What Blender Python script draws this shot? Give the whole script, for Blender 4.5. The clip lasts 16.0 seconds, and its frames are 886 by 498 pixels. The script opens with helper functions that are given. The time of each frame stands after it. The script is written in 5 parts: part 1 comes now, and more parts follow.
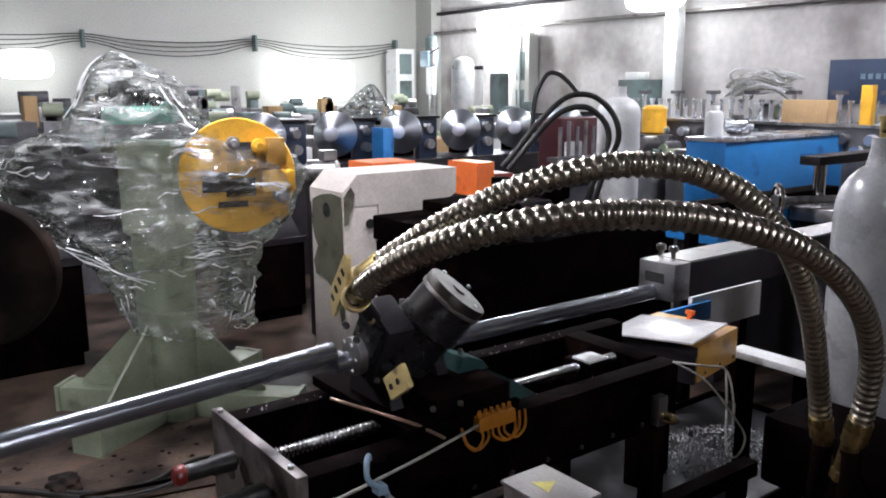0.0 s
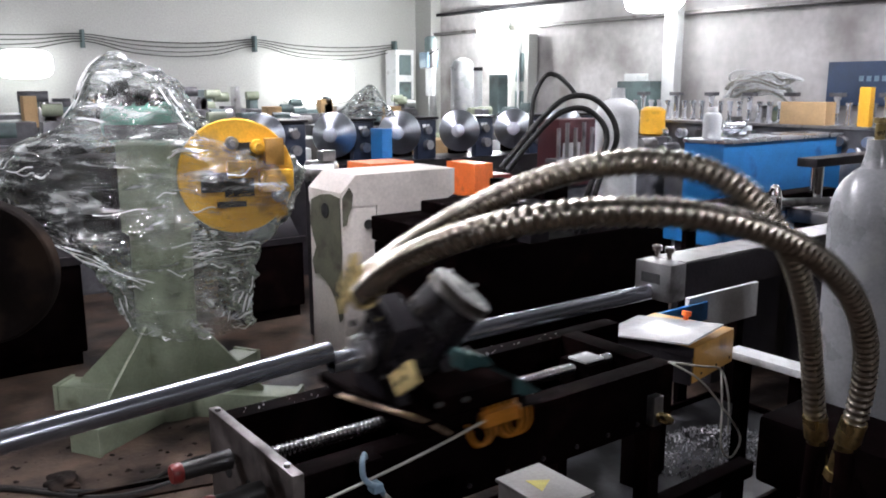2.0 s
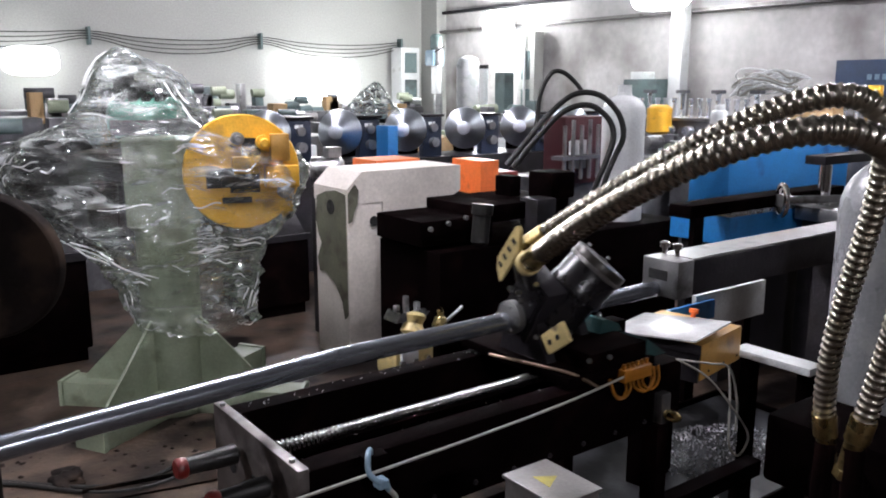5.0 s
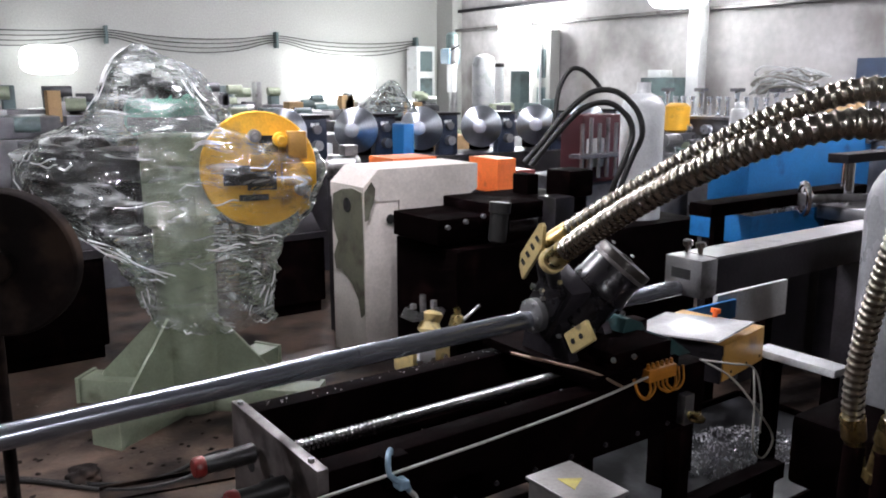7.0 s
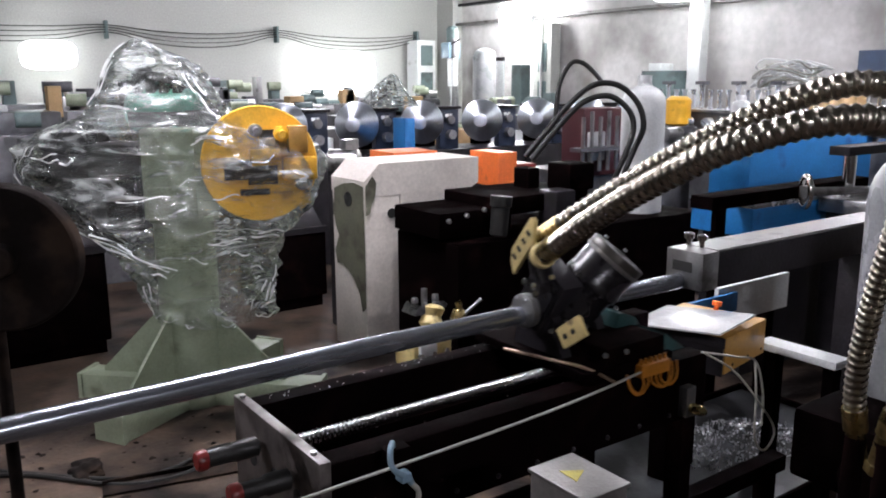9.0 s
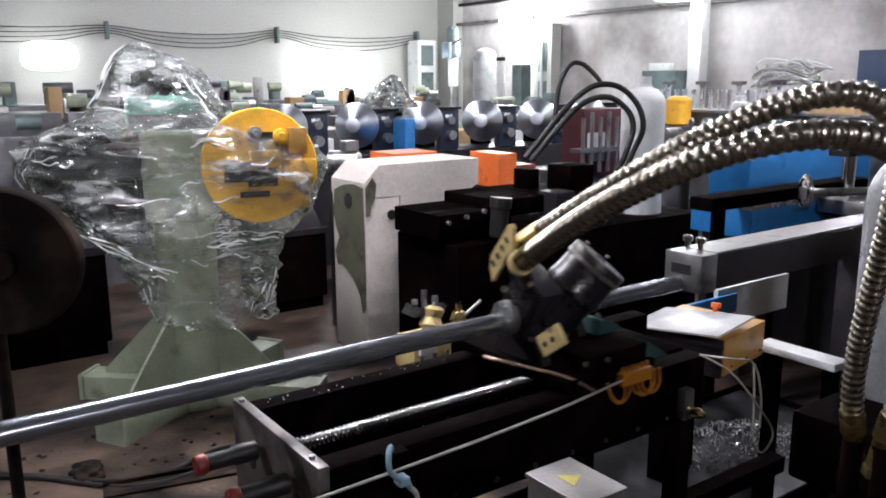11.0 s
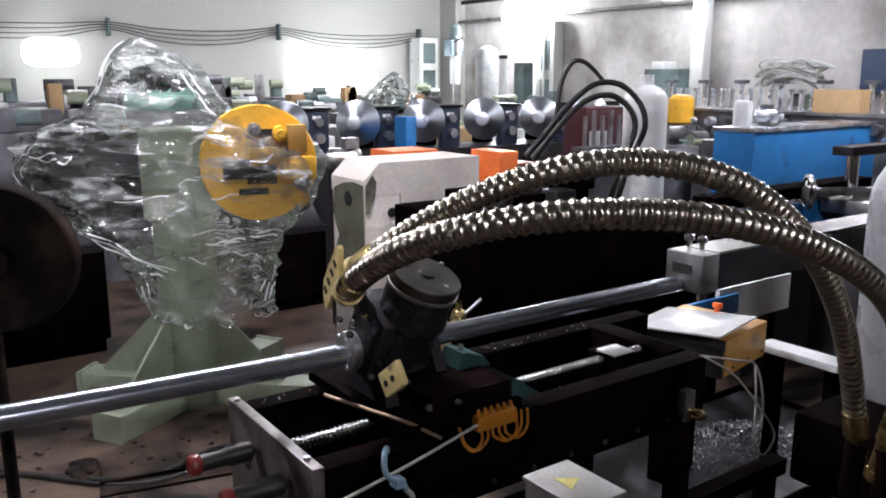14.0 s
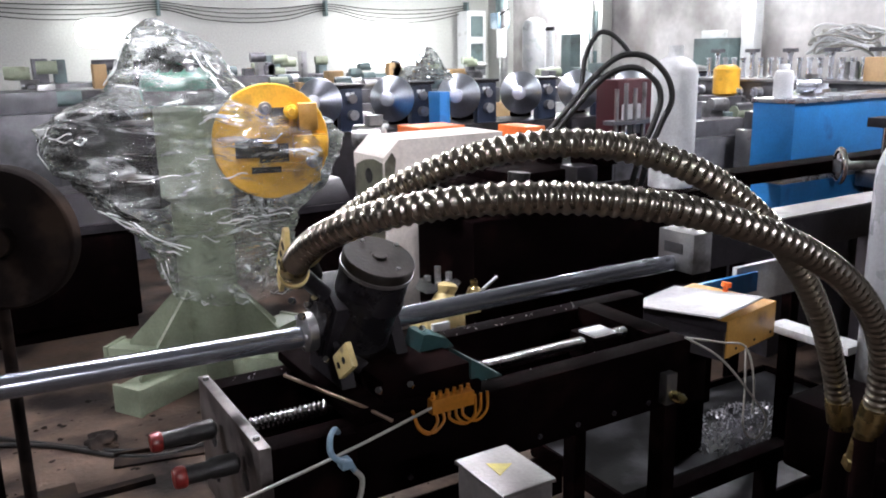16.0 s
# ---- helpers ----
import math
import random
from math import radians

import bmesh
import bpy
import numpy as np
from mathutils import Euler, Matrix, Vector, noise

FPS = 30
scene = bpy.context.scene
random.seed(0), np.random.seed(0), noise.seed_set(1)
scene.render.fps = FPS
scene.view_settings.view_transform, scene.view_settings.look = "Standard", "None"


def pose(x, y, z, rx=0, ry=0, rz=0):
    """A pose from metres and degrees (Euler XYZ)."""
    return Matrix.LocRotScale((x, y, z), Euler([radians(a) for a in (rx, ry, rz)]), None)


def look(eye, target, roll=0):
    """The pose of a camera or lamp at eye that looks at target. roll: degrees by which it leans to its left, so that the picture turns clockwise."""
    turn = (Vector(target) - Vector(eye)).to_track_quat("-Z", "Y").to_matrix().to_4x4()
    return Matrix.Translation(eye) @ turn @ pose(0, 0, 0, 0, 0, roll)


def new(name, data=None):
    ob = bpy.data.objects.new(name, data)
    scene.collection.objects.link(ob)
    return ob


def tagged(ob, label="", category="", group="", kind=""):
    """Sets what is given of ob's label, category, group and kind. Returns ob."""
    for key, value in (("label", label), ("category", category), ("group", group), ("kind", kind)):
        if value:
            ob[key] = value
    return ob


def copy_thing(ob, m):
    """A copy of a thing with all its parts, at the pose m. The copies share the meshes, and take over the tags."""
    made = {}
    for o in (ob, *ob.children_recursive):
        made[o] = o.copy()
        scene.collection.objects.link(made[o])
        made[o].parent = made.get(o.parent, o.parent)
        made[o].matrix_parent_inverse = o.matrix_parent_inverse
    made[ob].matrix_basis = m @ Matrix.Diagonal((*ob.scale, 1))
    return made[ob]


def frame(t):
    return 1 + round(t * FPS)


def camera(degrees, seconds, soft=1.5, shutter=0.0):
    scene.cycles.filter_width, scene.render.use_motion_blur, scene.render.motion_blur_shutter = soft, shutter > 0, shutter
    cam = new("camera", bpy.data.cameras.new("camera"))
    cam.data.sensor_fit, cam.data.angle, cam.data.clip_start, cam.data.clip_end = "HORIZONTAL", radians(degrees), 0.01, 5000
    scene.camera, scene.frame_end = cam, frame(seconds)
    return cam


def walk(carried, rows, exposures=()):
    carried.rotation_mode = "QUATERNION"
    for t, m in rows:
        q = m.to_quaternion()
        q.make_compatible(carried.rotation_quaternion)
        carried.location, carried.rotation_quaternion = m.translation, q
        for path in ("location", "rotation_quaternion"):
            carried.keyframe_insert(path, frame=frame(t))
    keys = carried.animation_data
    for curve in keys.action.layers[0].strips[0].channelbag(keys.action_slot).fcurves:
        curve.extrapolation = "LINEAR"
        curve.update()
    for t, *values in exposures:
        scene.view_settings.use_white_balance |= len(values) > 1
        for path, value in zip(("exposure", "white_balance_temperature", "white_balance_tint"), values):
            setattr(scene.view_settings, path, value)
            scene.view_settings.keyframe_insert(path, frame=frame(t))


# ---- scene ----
cam = camera(56.6, 16.0, soft=1.9, shutter=0.45)
PATH = [
    (0, (-0.222, -1.706, 1.669), (0.949, -0.131, 1.2795), -0.25),
    (0.5, (-0.222, -1.707, 1.669), (0.95, -0.132, 1.285), -0.2),
    (1, (-0.223, -1.713, 1.67), (0.95, -0.139, 1.285), -0.2),
    (1.5, (-0.221, -1.715, 1.669), (0.951, -0.141, 1.283), -0.1),
    (2, (-0.223, -1.72, 1.669), (0.949, -0.146, 1.282), -0.1),
    (2.5, (-0.226, -1.731, 1.674), (0.946, -0.158, 1.284), -0.2),
    (3, (-0.229, -1.735, 1.676), (0.943, -0.162, 1.285), -0.2),
    (3.5, (-0.229, -1.737, 1.672), (0.943, -0.164, 1.28), -0.1),
    (4, (-0.226, -1.734, 1.668), (0.947, -0.162, 1.276), -0.1),
    (6.5, (-0.214, -1.672, 1.644), (0.922, -0.073, 1.254), 0.1),
    (7, (-0.215, -1.674, 1.646), (0.919, -0.074, 1.254), -0.0),
    (7.5, (-0.214, -1.668, 1.638), (0.92, -0.069, 1.244), -0.0),
    (8, (-0.214, -1.67, 1.64), (0.919, -0.07, 1.242), -0.1),
    (8.5, (-0.216, -1.673, 1.641), (0.916, -0.074, 1.241), -0.2),
    (9, (-0.216, -1.674, 1.643), (0.914, -0.075, 1.238), -0.2),
    (11.5, (-0.209, -1.682, 1.657), (0.919, -0.081, 1.25), -0.3),
    (12, (-0.204, -1.676, 1.655), (0.925, -0.076, 1.249), -0.2),
    (12.5, (-0.204, -1.676, 1.659), (0.925, -0.076, 1.253), -0.2),
    (13, (-0.2, -1.668, 1.656), (0.93, -0.068, 1.252), -0.1),
    (13.5, (-0.197, -1.665, 1.657), (0.931, -0.064, 1.252), -0.0),
    (14, (-0.19, -1.666, 1.652), (0.933, -0.064, 1.241), -0.1),
    (14.5, (-0.183, -1.667, 1.648), (0.935, -0.064, 1.221), -0.1),
    (15, (-0.118, -1.703, 1.652), (0.964, -0.082, 1.206), -0.55),
    (15.5, (-0.006, -1.770, 1.661), (1.011, -0.112, 1.197), -1.4),
    (16, (0.022, -1.777, 1.660), (1.013, -0.106, 1.190), -1.15),
]
walk(cam, [(t, look(e, a, r)) for t, e, a, r in PATH], exposures=[(0, 1.09), (6, 1.13), (13.5, 1.14), (15, 1.24), (16, 1.44)])

# ---- light ----
scene.view_settings.exposure = 1.0
world = bpy.data.worlds.new("world")
scene.world = world
world.use_nodes = True
world.node_tree.nodes["Background"].inputs[0].default_value = (0.75, 0.85, 0.9, 1)
world.node_tree.nodes["Background"].inputs[1].default_value = 0.05


# ---- materials ----
def mat(name, base, rough=0.5, metal=0.0, var=0.18, scale=6.0, fine=90.0, bump=0.15, dirt=None, dirt_at=0.62, dirt_scale=3.0, coat=0.0, stretch=(1, 1, 1), spec=0.5):
    """A painted or metal surface: base colour with broad and fine variation, dirt patches, uneven gloss and relief."""
    m = bpy.data.materials.new(name)
    m.use_nodes = True
    nt = m.node_tree
    n, l = nt.nodes, nt.links
    b = n["Principled BSDF"]
    b.inputs["Metallic"].default_value = metal
    b.inputs["Coat Weight"].default_value = coat
    b.inputs["Specular IOR Level"].default_value = spec
    co = n.new("ShaderNodeTexCoord")
    mp = n.new("ShaderNodeMapping")
    mp.inputs["Scale"].default_value = stretch
    l.new(co.outputs["Object"], mp.inputs["Vector"])

    def noise_at(s, detail=5.0):
        x = n.new("ShaderNodeTexNoise")
        x.inputs["Scale"].default_value = s
        x.inputs["Detail"].default_value = detail
        l.new(mp.outputs["Vector"], x.inputs["Vector"])
        return x

    def ramp_of(x, a, z):
        r = n.new("ShaderNodeMapRange")
        r.inputs["From Min"].default_value, r.inputs["From Max"].default_value = a, z
        l.new(x.outputs["Fac"], r.inputs["Value"])
        return r

    broad, grain = noise_at(scale), noise_at(fine, 3.0)
    mix = n.new("ShaderNodeMix")
    mix.data_type = "RGBA"
    mix.inputs["A"].default_value = [min(1, c * (1 - var)) for c in base] + [1]
    mix.inputs["B"].default_value = [min(1, c * (1 + var)) for c in base] + [1]
    l.new(ramp_of(broad, 0.3, 0.7).outputs["Result"], mix.inputs["Factor"])
    out = mix.outputs["Result"]
    mg = n.new("ShaderNodeMix")
    mg.data_type, mg.blend_type = "RGBA", "MULTIPLY"
    mg.inputs["Factor"].default_value = 0.6
    gr = n.new("ShaderNodeMapRange")
    gr.inputs["From Min"].default_value, gr.inputs["From Max"].default_value, gr.inputs["To Min"].default_value = 0.3, 0.7, 0.72
    l.new(grain.outputs["Fac"], gr.inputs["Value"])
    l.new(out, mg.inputs["A"])
    l.new(gr.outputs["Result"], mg.inputs["B"])
    out = mg.outputs["Result"]
    if dirt:
        md = n.new("ShaderNodeMix")
        md.data_type = "RGBA"
        md.inputs["B"].default_value = (*dirt, 1)
        l.new(ramp_of(noise_at(dirt_scale, 8.0), dirt_at - 0.08, dirt_at + 0.08).outputs["Result"], md.inputs["Factor"])
        l.new(out, md.inputs["A"])
        out = md.outputs["Result"]
    l.new(out, b.inputs["Base Color"])
    rr = ramp_of(broad, 0.25, 0.75)
    rr.inputs["To Min"].default_value, rr.inputs["To Max"].default_value = max(0.03, rough * 0.75), min(1, rough * 1.25)
    l.new(rr.outputs["Result"], b.inputs["Roughness"])
    bp = n.new("ShaderNodeBump")
    bp.inputs["Strength"].default_value, bp.inputs["Distance"].default_value = bump, 0.004
    l.new(grain.outputs["Fac"], bp.inputs["Height"])
    l.new(bp.outputs["Normal"], b.inputs["Normal"])
    return m


def glow(name, colour, strength):
    m = bpy.data.materials.new(name)
    m.use_nodes = True
    b = m.node_tree.nodes["Principled BSDF"]
    b.inputs["Emission Color"].default_value = (*colour, 1)
    b.inputs["Emission Strength"].default_value = strength
    return m


def film_material():
    """Clear stretch film: mostly see-through, with creases that catch the light."""
    m = bpy.data.materials.new("stretch_film")
    m.use_nodes = True
    n, l = m.node_tree.nodes, m.node_tree.links
    n.remove(n["Principled BSDF"])
    out = n["Material Output"]
    clear, gloss, milk = n.new("ShaderNodeBsdfTransparent"), n.new("ShaderNodeBsdfGlossy"), n.new("ShaderNodeBsdfDiffuse")
    clear.inputs["Color"].default_value = (0.93, 0.95, 0.94, 1)
    gloss.inputs["Roughness"].default_value = 0.055
    gloss.inputs["Color"].default_value = (0.95, 0.97, 0.96, 1)
    milk.inputs["Color"].default_value = (0.8, 0.84, 0.82, 1)
    co, mp = n.new("ShaderNodeTexCoord"), n.new("ShaderNodeMapping")
    mp.inputs["Scale"].default_value = (0.7, 0.7, 2.8)
    mp.inputs["Rotation"].default_value = (0.35, 0.2, 0)
    l.new(co.outputs["Object"], mp.inputs["Vector"])
    tex = n.new("ShaderNodeTexNoise")
    tex.inputs["Scale"].default_value, tex.inputs["Detail"].default_value, tex.inputs["Distortion"].default_value = 5.0, 2.0, 2.4
    l.new(mp.outputs["Vector"], tex.inputs["Vector"])
    bp = n.new("ShaderNodeBump")
    bp.inputs["Strength"].default_value, bp.inputs["Distance"].default_value = 1.0, 0.05
    l.new(tex.outputs["Fac"], bp.inputs["Height"])
    l.new(bp.outputs["Normal"], gloss.inputs["Normal"])
    fold = n.new("ShaderNodeTexNoise")
    fold.inputs["Scale"].default_value, fold.inputs["Detail"].default_value, fold.inputs["Distortion"].default_value = 4.5, 7.0, 2.0
    l.new(mp.outputs["Vector"], fold.inputs["Vector"])
    r = n.new("ShaderNodeMapRange")
    r.inputs["From Min"].default_value, r.inputs["From Max"].default_value = 0.52, 0.74
    r.inputs["To Min"].default_value, r.inputs["To Max"].default_value = 0.06, 0.62
    l.new(fold.outputs["Fac"], r.inputs["Value"])
    fr = n.new("ShaderNodeFresnel")
    fr.inputs["IOR"].default_value = 1.5
    l.new(bp.outputs["Normal"], fr.inputs["Normal"])
    amount = n.new("ShaderNodeMath")
    amount.operation, amount.use_clamp = "MULTIPLY_ADD", True
    amount.inputs[1].default_value, amount.inputs[2].default_value = 1.0, 0.05
    l.new(fr.outputs["Fac"], amount.inputs[0])
    a, c = n.new("ShaderNodeMixShader"), n.new("ShaderNodeMixShader")
    l.new(r.outputs["Result"], a.inputs["Fac"])
    l.new(clear.outputs["BSDF"], a.inputs[1])
    l.new(milk.outputs["BSDF"], a.inputs[2])
    l.new(amount.outputs["Value"], c.inputs["Fac"])
    l.new(a.outputs["Shader"], c.inputs[1])
    l.new(gloss.outputs["BSDF"], c.inputs[2])
    l.new(c.outputs["Shader"], out.inputs["Surface"])
    return m


WALL = mat("lime_washed_wall", (0.43, 0.435, 0.41), 0.9, var=0.1, scale=0.4, fine=40, bump=0.03, dirt=(0.4, 0.41, 0.37), dirt_at=0.68, dirt_scale=0.7)
WALL_GREY = mat("stained_grey_plaster", (0.52, 0.505, 0.5), 0.9, var=0.3, scale=0.9, fine=10, dirt=(0.2, 0.18, 0.17), dirt_at=0.56, dirt_scale=0.6)
# Unseen walls behind the view: their lack of light is put into the colour.
WALL_DARK = mat("unlit_wall", (0.09, 0.085, 0.08), 0.9, scale=1.0, fine=20)
# Unseen ceiling, darkened to hold back bounced light; also used for the cladding.
CEILING = mat("dimmed_ceiling", (0.2, 0.2, 0.2), 0.9, scale=1.0, fine=20)
FLOOR = mat("oily_concrete", (0.066, 0.046, 0.035), 0.55, spec=0.12, var=0.55, scale=5.0, fine=38, bump=0.5, dirt=(0.008, 0.006, 0.0055), dirt_at=0.53, dirt_scale=2.3)
BLACK = mat("oily_black_paint", (0.0024, 0.0013, 0.0014), 0.7, spec=0.006, var=0.4, scale=9, fine=70, bump=0.12, dirt=(0.007, 0.0032, 0.003), dirt_at=0.62, dirt_scale=6)
DARK = mat("dark_cast_iron", (0.02, 0.018, 0.021), 0.42, spec=0.16, var=0.3, scale=10, fine=80, bump=0.2, dirt=(0.015, 0.014, 0.014), dirt_at=0.58, dirt_scale=7)
MOTOR = mat("grey_motor_enamel", (0.012, 0.011, 0.013), 0.28, 0.1, spec=0.35, var=0.25, scale=12, fine=90, dirt=(0.02, 0.02, 0.02), dirt_at=0.6, dirt_scale=9)
STEEL = mat("ground_steel", (0.4, 0.4, 0.4), 0.36, 0.9, var=0.2, scale=10, fine=160, bump=0.08, dirt=(0.1, 0.095, 0.09), dirt_at=0.64, dirt_scale=8)
PLATE = mat("milled_steel_plate", (0.2, 0.19, 0.185), 0.42, 0.6, var=0.2, scale=9, fine=120, dirt=(0.08, 0.07, 0.065), dirt_at=0.6, dirt_scale=7)
WORN_PLATE = mat("dark_worn_plate", (0.13, 0.115, 0.11), 0.45, 0.4, var=0.35, scale=12, fine=120, dirt=(0.03, 0.024, 0.022), dirt_at=0.57, dirt_scale=9)
CHROME = mat("bright_chrome", (0.8, 0.8, 0.8), 0.12, 1.0, var=0.06, scale=9, fine=120, bump=0.04)
ZINC = mat("galvanised_tube", (0.31, 0.33, 0.37), 0.25, 0.85, var=0.15, scale=5, fine=150, bump=0.06, stretch=(0.15, 1, 1))
HOSE = mat("stripwound_steel", (0.46, 0.425, 0.355), 0.27, 1.0, var=0.08, scale=9, fine=120, bump=0.0)
BRASS = mat("brass_fitting", (0.56, 0.44, 0.2), 0.28, 1.0, var=0.2, scale=18, fine=100, dirt=(0.15, 0.12, 0.06), dirt_at=0.62, dirt_scale=20)
CREAM = mat("cream_paint", (0.68, 0.54, 0.24), 0.5, var=0.12, scale=20, fine=120, dirt=(0.2, 0.15, 0.08), dirt_at=0.66, dirt_scale=25)
TEAL = mat("teal_enamel", (0.025, 0.065, 0.065), 0.4, var=0.3, scale=20, fine=100, dirt=(0.03, 0.04, 0.04), dirt_at=0.58, dirt_scale=22)
ORANGE = mat("orange_enamel", (0.9, 0.2, 0.05), 0.45, var=0.1, scale=8, fine=70, dirt=(0.3, 0.08, 0.04), dirt_at=0.7, dirt_scale=6)
AMBER = mat("amber_plastic", (0.34, 0.13, 0.015), 0.35, var=0.15, scale=30, fine=120)
GOLDEN = mat("ochre_enamel", (0.48, 0.26, 0.06), 0.38, var=0.12, scale=9, fine=90, dirt=(0.2, 0.11, 0.04), dirt_at=0.66, dirt_scale=8)
LID = mat("worn_pale_lid", (0.85, 0.85, 0.85), 0.22, 0.35, spec=0.9, var=0.15, scale=10, fine=120, bump=0.06, dirt=(0.6, 0.52, 0.42), dirt_at=0.7, dirt_scale=8)
SAGE = mat("sage_green_paint", (0.27, 0.31, 0.22), 0.55, var=0.14, scale=6, fine=70, dirt=(0.14, 0.15, 0.1), dirt_at=0.64, dirt_scale=6)
YELLOW = mat("yellow_enamel", (0.85, 0.46, 0.04), 0.4, var=0.1, scale=9, fine=90, dirt=(0.3, 0.17, 0.04), dirt_at=0.68, dirt_scale=8)
GREEN = mat("green_motor_enamel", (0.02, 0.17, 0.11), 0.4, var=0.2, scale=10, fine=90)
BLUE = mat("blue_enamel", (0.02, 0.18, 0.47), 0.4, var=0.12, scale=5, fine=60, dirt=(0.02, 0.06, 0.2), dirt_at=0.68, dirt_scale=5)
BLUE_DARK = mat("navy_board", (0.035, 0.06, 0.12), 0.6, var=0.2, scale=5, fine=60)
BEIGE = mat("beige_sheet_metal", (0.66, 0.61, 0.56), 0.55, var=0.1, scale=5, fine=60, dirt=(0.4, 0.37, 0.32), dirt_at=0.66, dirt_scale=2.5)
WHITE = mat("white_enamel", (0.72, 0.74, 0.74), 0.4, var=0.08, scale=6, fine=80, dirt=(0.4, 0.4, 0.38), dirt_at=0.68, dirt_scale=6)
CYLINDER = mat("grey_white_cylinder_paint", (0.25, 0.255, 0.265), 0.3, var=0.1, scale=7, fine=90, dirt=(0.3, 0.3, 0.29), dirt_at=0.66, dirt_scale=7)
RUBBER = mat("black_rubber", (0.012, 0.0115, 0.011), 0.5, spec=0.3, var=0.3, scale=20, fine=120)
RED = mat("red_rubber", (0.16, 0.012, 0.01), 0.4, var=0.15, scale=30, fine=120)
WIRE = mat("pale_cable_sheath", (0.36, 0.35, 0.31), 0.45, var=0.15, scale=30, fine=120)
TAN = mat("tan_cardboard", (0.45, 0.3, 0.15), 0.8, var=0.12, scale=6, fine=60)
CHIP = mat("loose_metal_chips", (0.5, 0.5, 0.52), 0.3, 0.5, var=0.4, scale=40, fine=160, bump=0.3)
LIGHTBLUE = mat("pale_blue_plastic", (0.2, 0.3, 0.38), 0.35, var=0.12, scale=30, fine=120)
POLISHED = mat("polished_steel", (0.72, 0.75, 0.8), 0.27, 0.9, var=0.1, scale=6, fine=80, bump=0.06)
NAVY = mat("navy_enamel", (0.02, 0.028, 0.05), 0.35, var=0.2, scale=8, fine=80)
# Black pieces on solid surfaces; the shade inside a hole is their colour.
HOLE_SHADE = mat("painted_hole_shade", (0.008, 0.008, 0.008), 0.8, var=0.2, scale=20)
TRAY = mat("oily_sheet_metal", (0.035, 0.035, 0.038), 0.4, 0.1, spec=0.12, var=0.4, scale=5, fine=60, dirt=(0.006, 0.006, 0.006), dirt_at=0.47, dirt_scale=4)
# Iron lightened for the distant machines: haze is put into its colour.
FAR_GREY = mat("hazed_grey_iron", (0.11, 0.11, 0.12), 0.4, 0.2, var=0.35, scale=5, fine=50, dirt=(0.04, 0.04, 0.042), dirt_at=0.6, dirt_scale=4)
DULL_RED = mat("dull_red_paint", (0.06, 0.014, 0.018), 0.5, var=0.2, scale=6, fine=60)
MOTOR_END = mat("oily_motor_end", (0.03, 0.026, 0.022), 0.42, 0.5, var=0.3, scale=14, fine=100, dirt=(0.02, 0.017, 0.014), dirt_at=0.58, dirt_scale=12)
DISH = mat("spun_steel_dish", (0.62, 0.66, 0.74), 0.36, 1.0, var=0.1, scale=5, fine=60, bump=0.02)
SCREW = mat("ground_screw_steel", (0.5, 0.5, 0.5), 0.2, 1.0, var=0.08, scale=9, fine=120, bump=0.0)
SIGN = mat("faded_yellow_print", (0.36, 0.3, 0.05), 0.5, var=0.2, scale=60, fine=200)
OLIVE = mat("dark_olive", (0.12, 0.12, 0.085), 0.6, var=0.25, scale=7, fine=60, dirt=(0.06, 0.055, 0.04), dirt_at=0.6, dirt_scale=9)
COPPER = mat("dull_copper_pipe", (0.26, 0.19, 0.13), 0.35, 0.7, var=0.2, scale=20, fine=100)
LATHE = mat("dull_teal_paint", (0.12, 0.17, 0.17), 0.6, var=0.25, scale=3, fine=40, dirt=(0.05, 0.06, 0.06), dirt_at=0.6, dirt_scale=2)
FILM = film_material()
FILM_STREAK = mat("white_film_streak", (0.9, 0.93, 0.92), 0.18, 0.0, spec=1.0, var=0.1, scale=25, fine=80, bump=0.3)

# ---- builders ----
BASE = {}


def thing(name, x, y, z, label, category, group="", kind=""):
    ob = new(name)
    ob.empty_display_size = 0.1
    ob.location = (x, y, z)
    BASE[ob] = Matrix.Translation((x, y, z))
    return tagged(ob, label, category, group, kind)


def mesh_of(name, bm, material, bevel=0.0, smooth=40):
    if bevel:
        sharp = [e for e in bm.edges if len(e.link_faces) == 2 and e.calc_face_angle(0) > 0.6]
        bmesh.ops.bevel(bm, geom=sharp, offset=bevel, segments=2, affect="EDGES", profile=0.6, clamp_overlap=True)
    bmesh.ops.recalc_face_normals(bm, faces=bm.faces)
    me = bpy.data.meshes.new(name)
    bm.to_mesh(me)
    bm.free()
    me.materials.append(material)
    me.shade_smooth()
    me.set_sharp_from_angle(angle=radians(smooth))
    return me


def part(name, bm, material, parent, label="", bevel=0.0):
    """One mesh, built at its place in the hall, under a thing or one of its parts."""
    me = mesh_of(name, bm, material, bevel)
    me.transform(BASE[parent].inverted())
    ob = new(name, me)
    ob.parent = parent
    BASE[ob] = BASE[parent]
    return tagged(ob, label)


def solo(name, bm, material, x, y, z, label, category, group="", kind="", bevel=0.0):
    """A thing of one mesh with its origin at x, y, z."""
    me = mesh_of(name, bm, material, bevel)
    me.transform(Matrix.Translation((-x, -y, -z)))
    ob = new(name, me)
    ob.location = (x, y, z)
    BASE[ob] = Matrix.Translation((x, y, z))
    return tagged(ob, label, category, group, kind)


def scale_to_view(ob, k, shift):
    """Scale a thing's meshes by k and move them, to fit the camera's view."""
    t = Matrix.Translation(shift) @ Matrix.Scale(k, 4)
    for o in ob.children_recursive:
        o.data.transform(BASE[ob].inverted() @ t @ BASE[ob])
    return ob


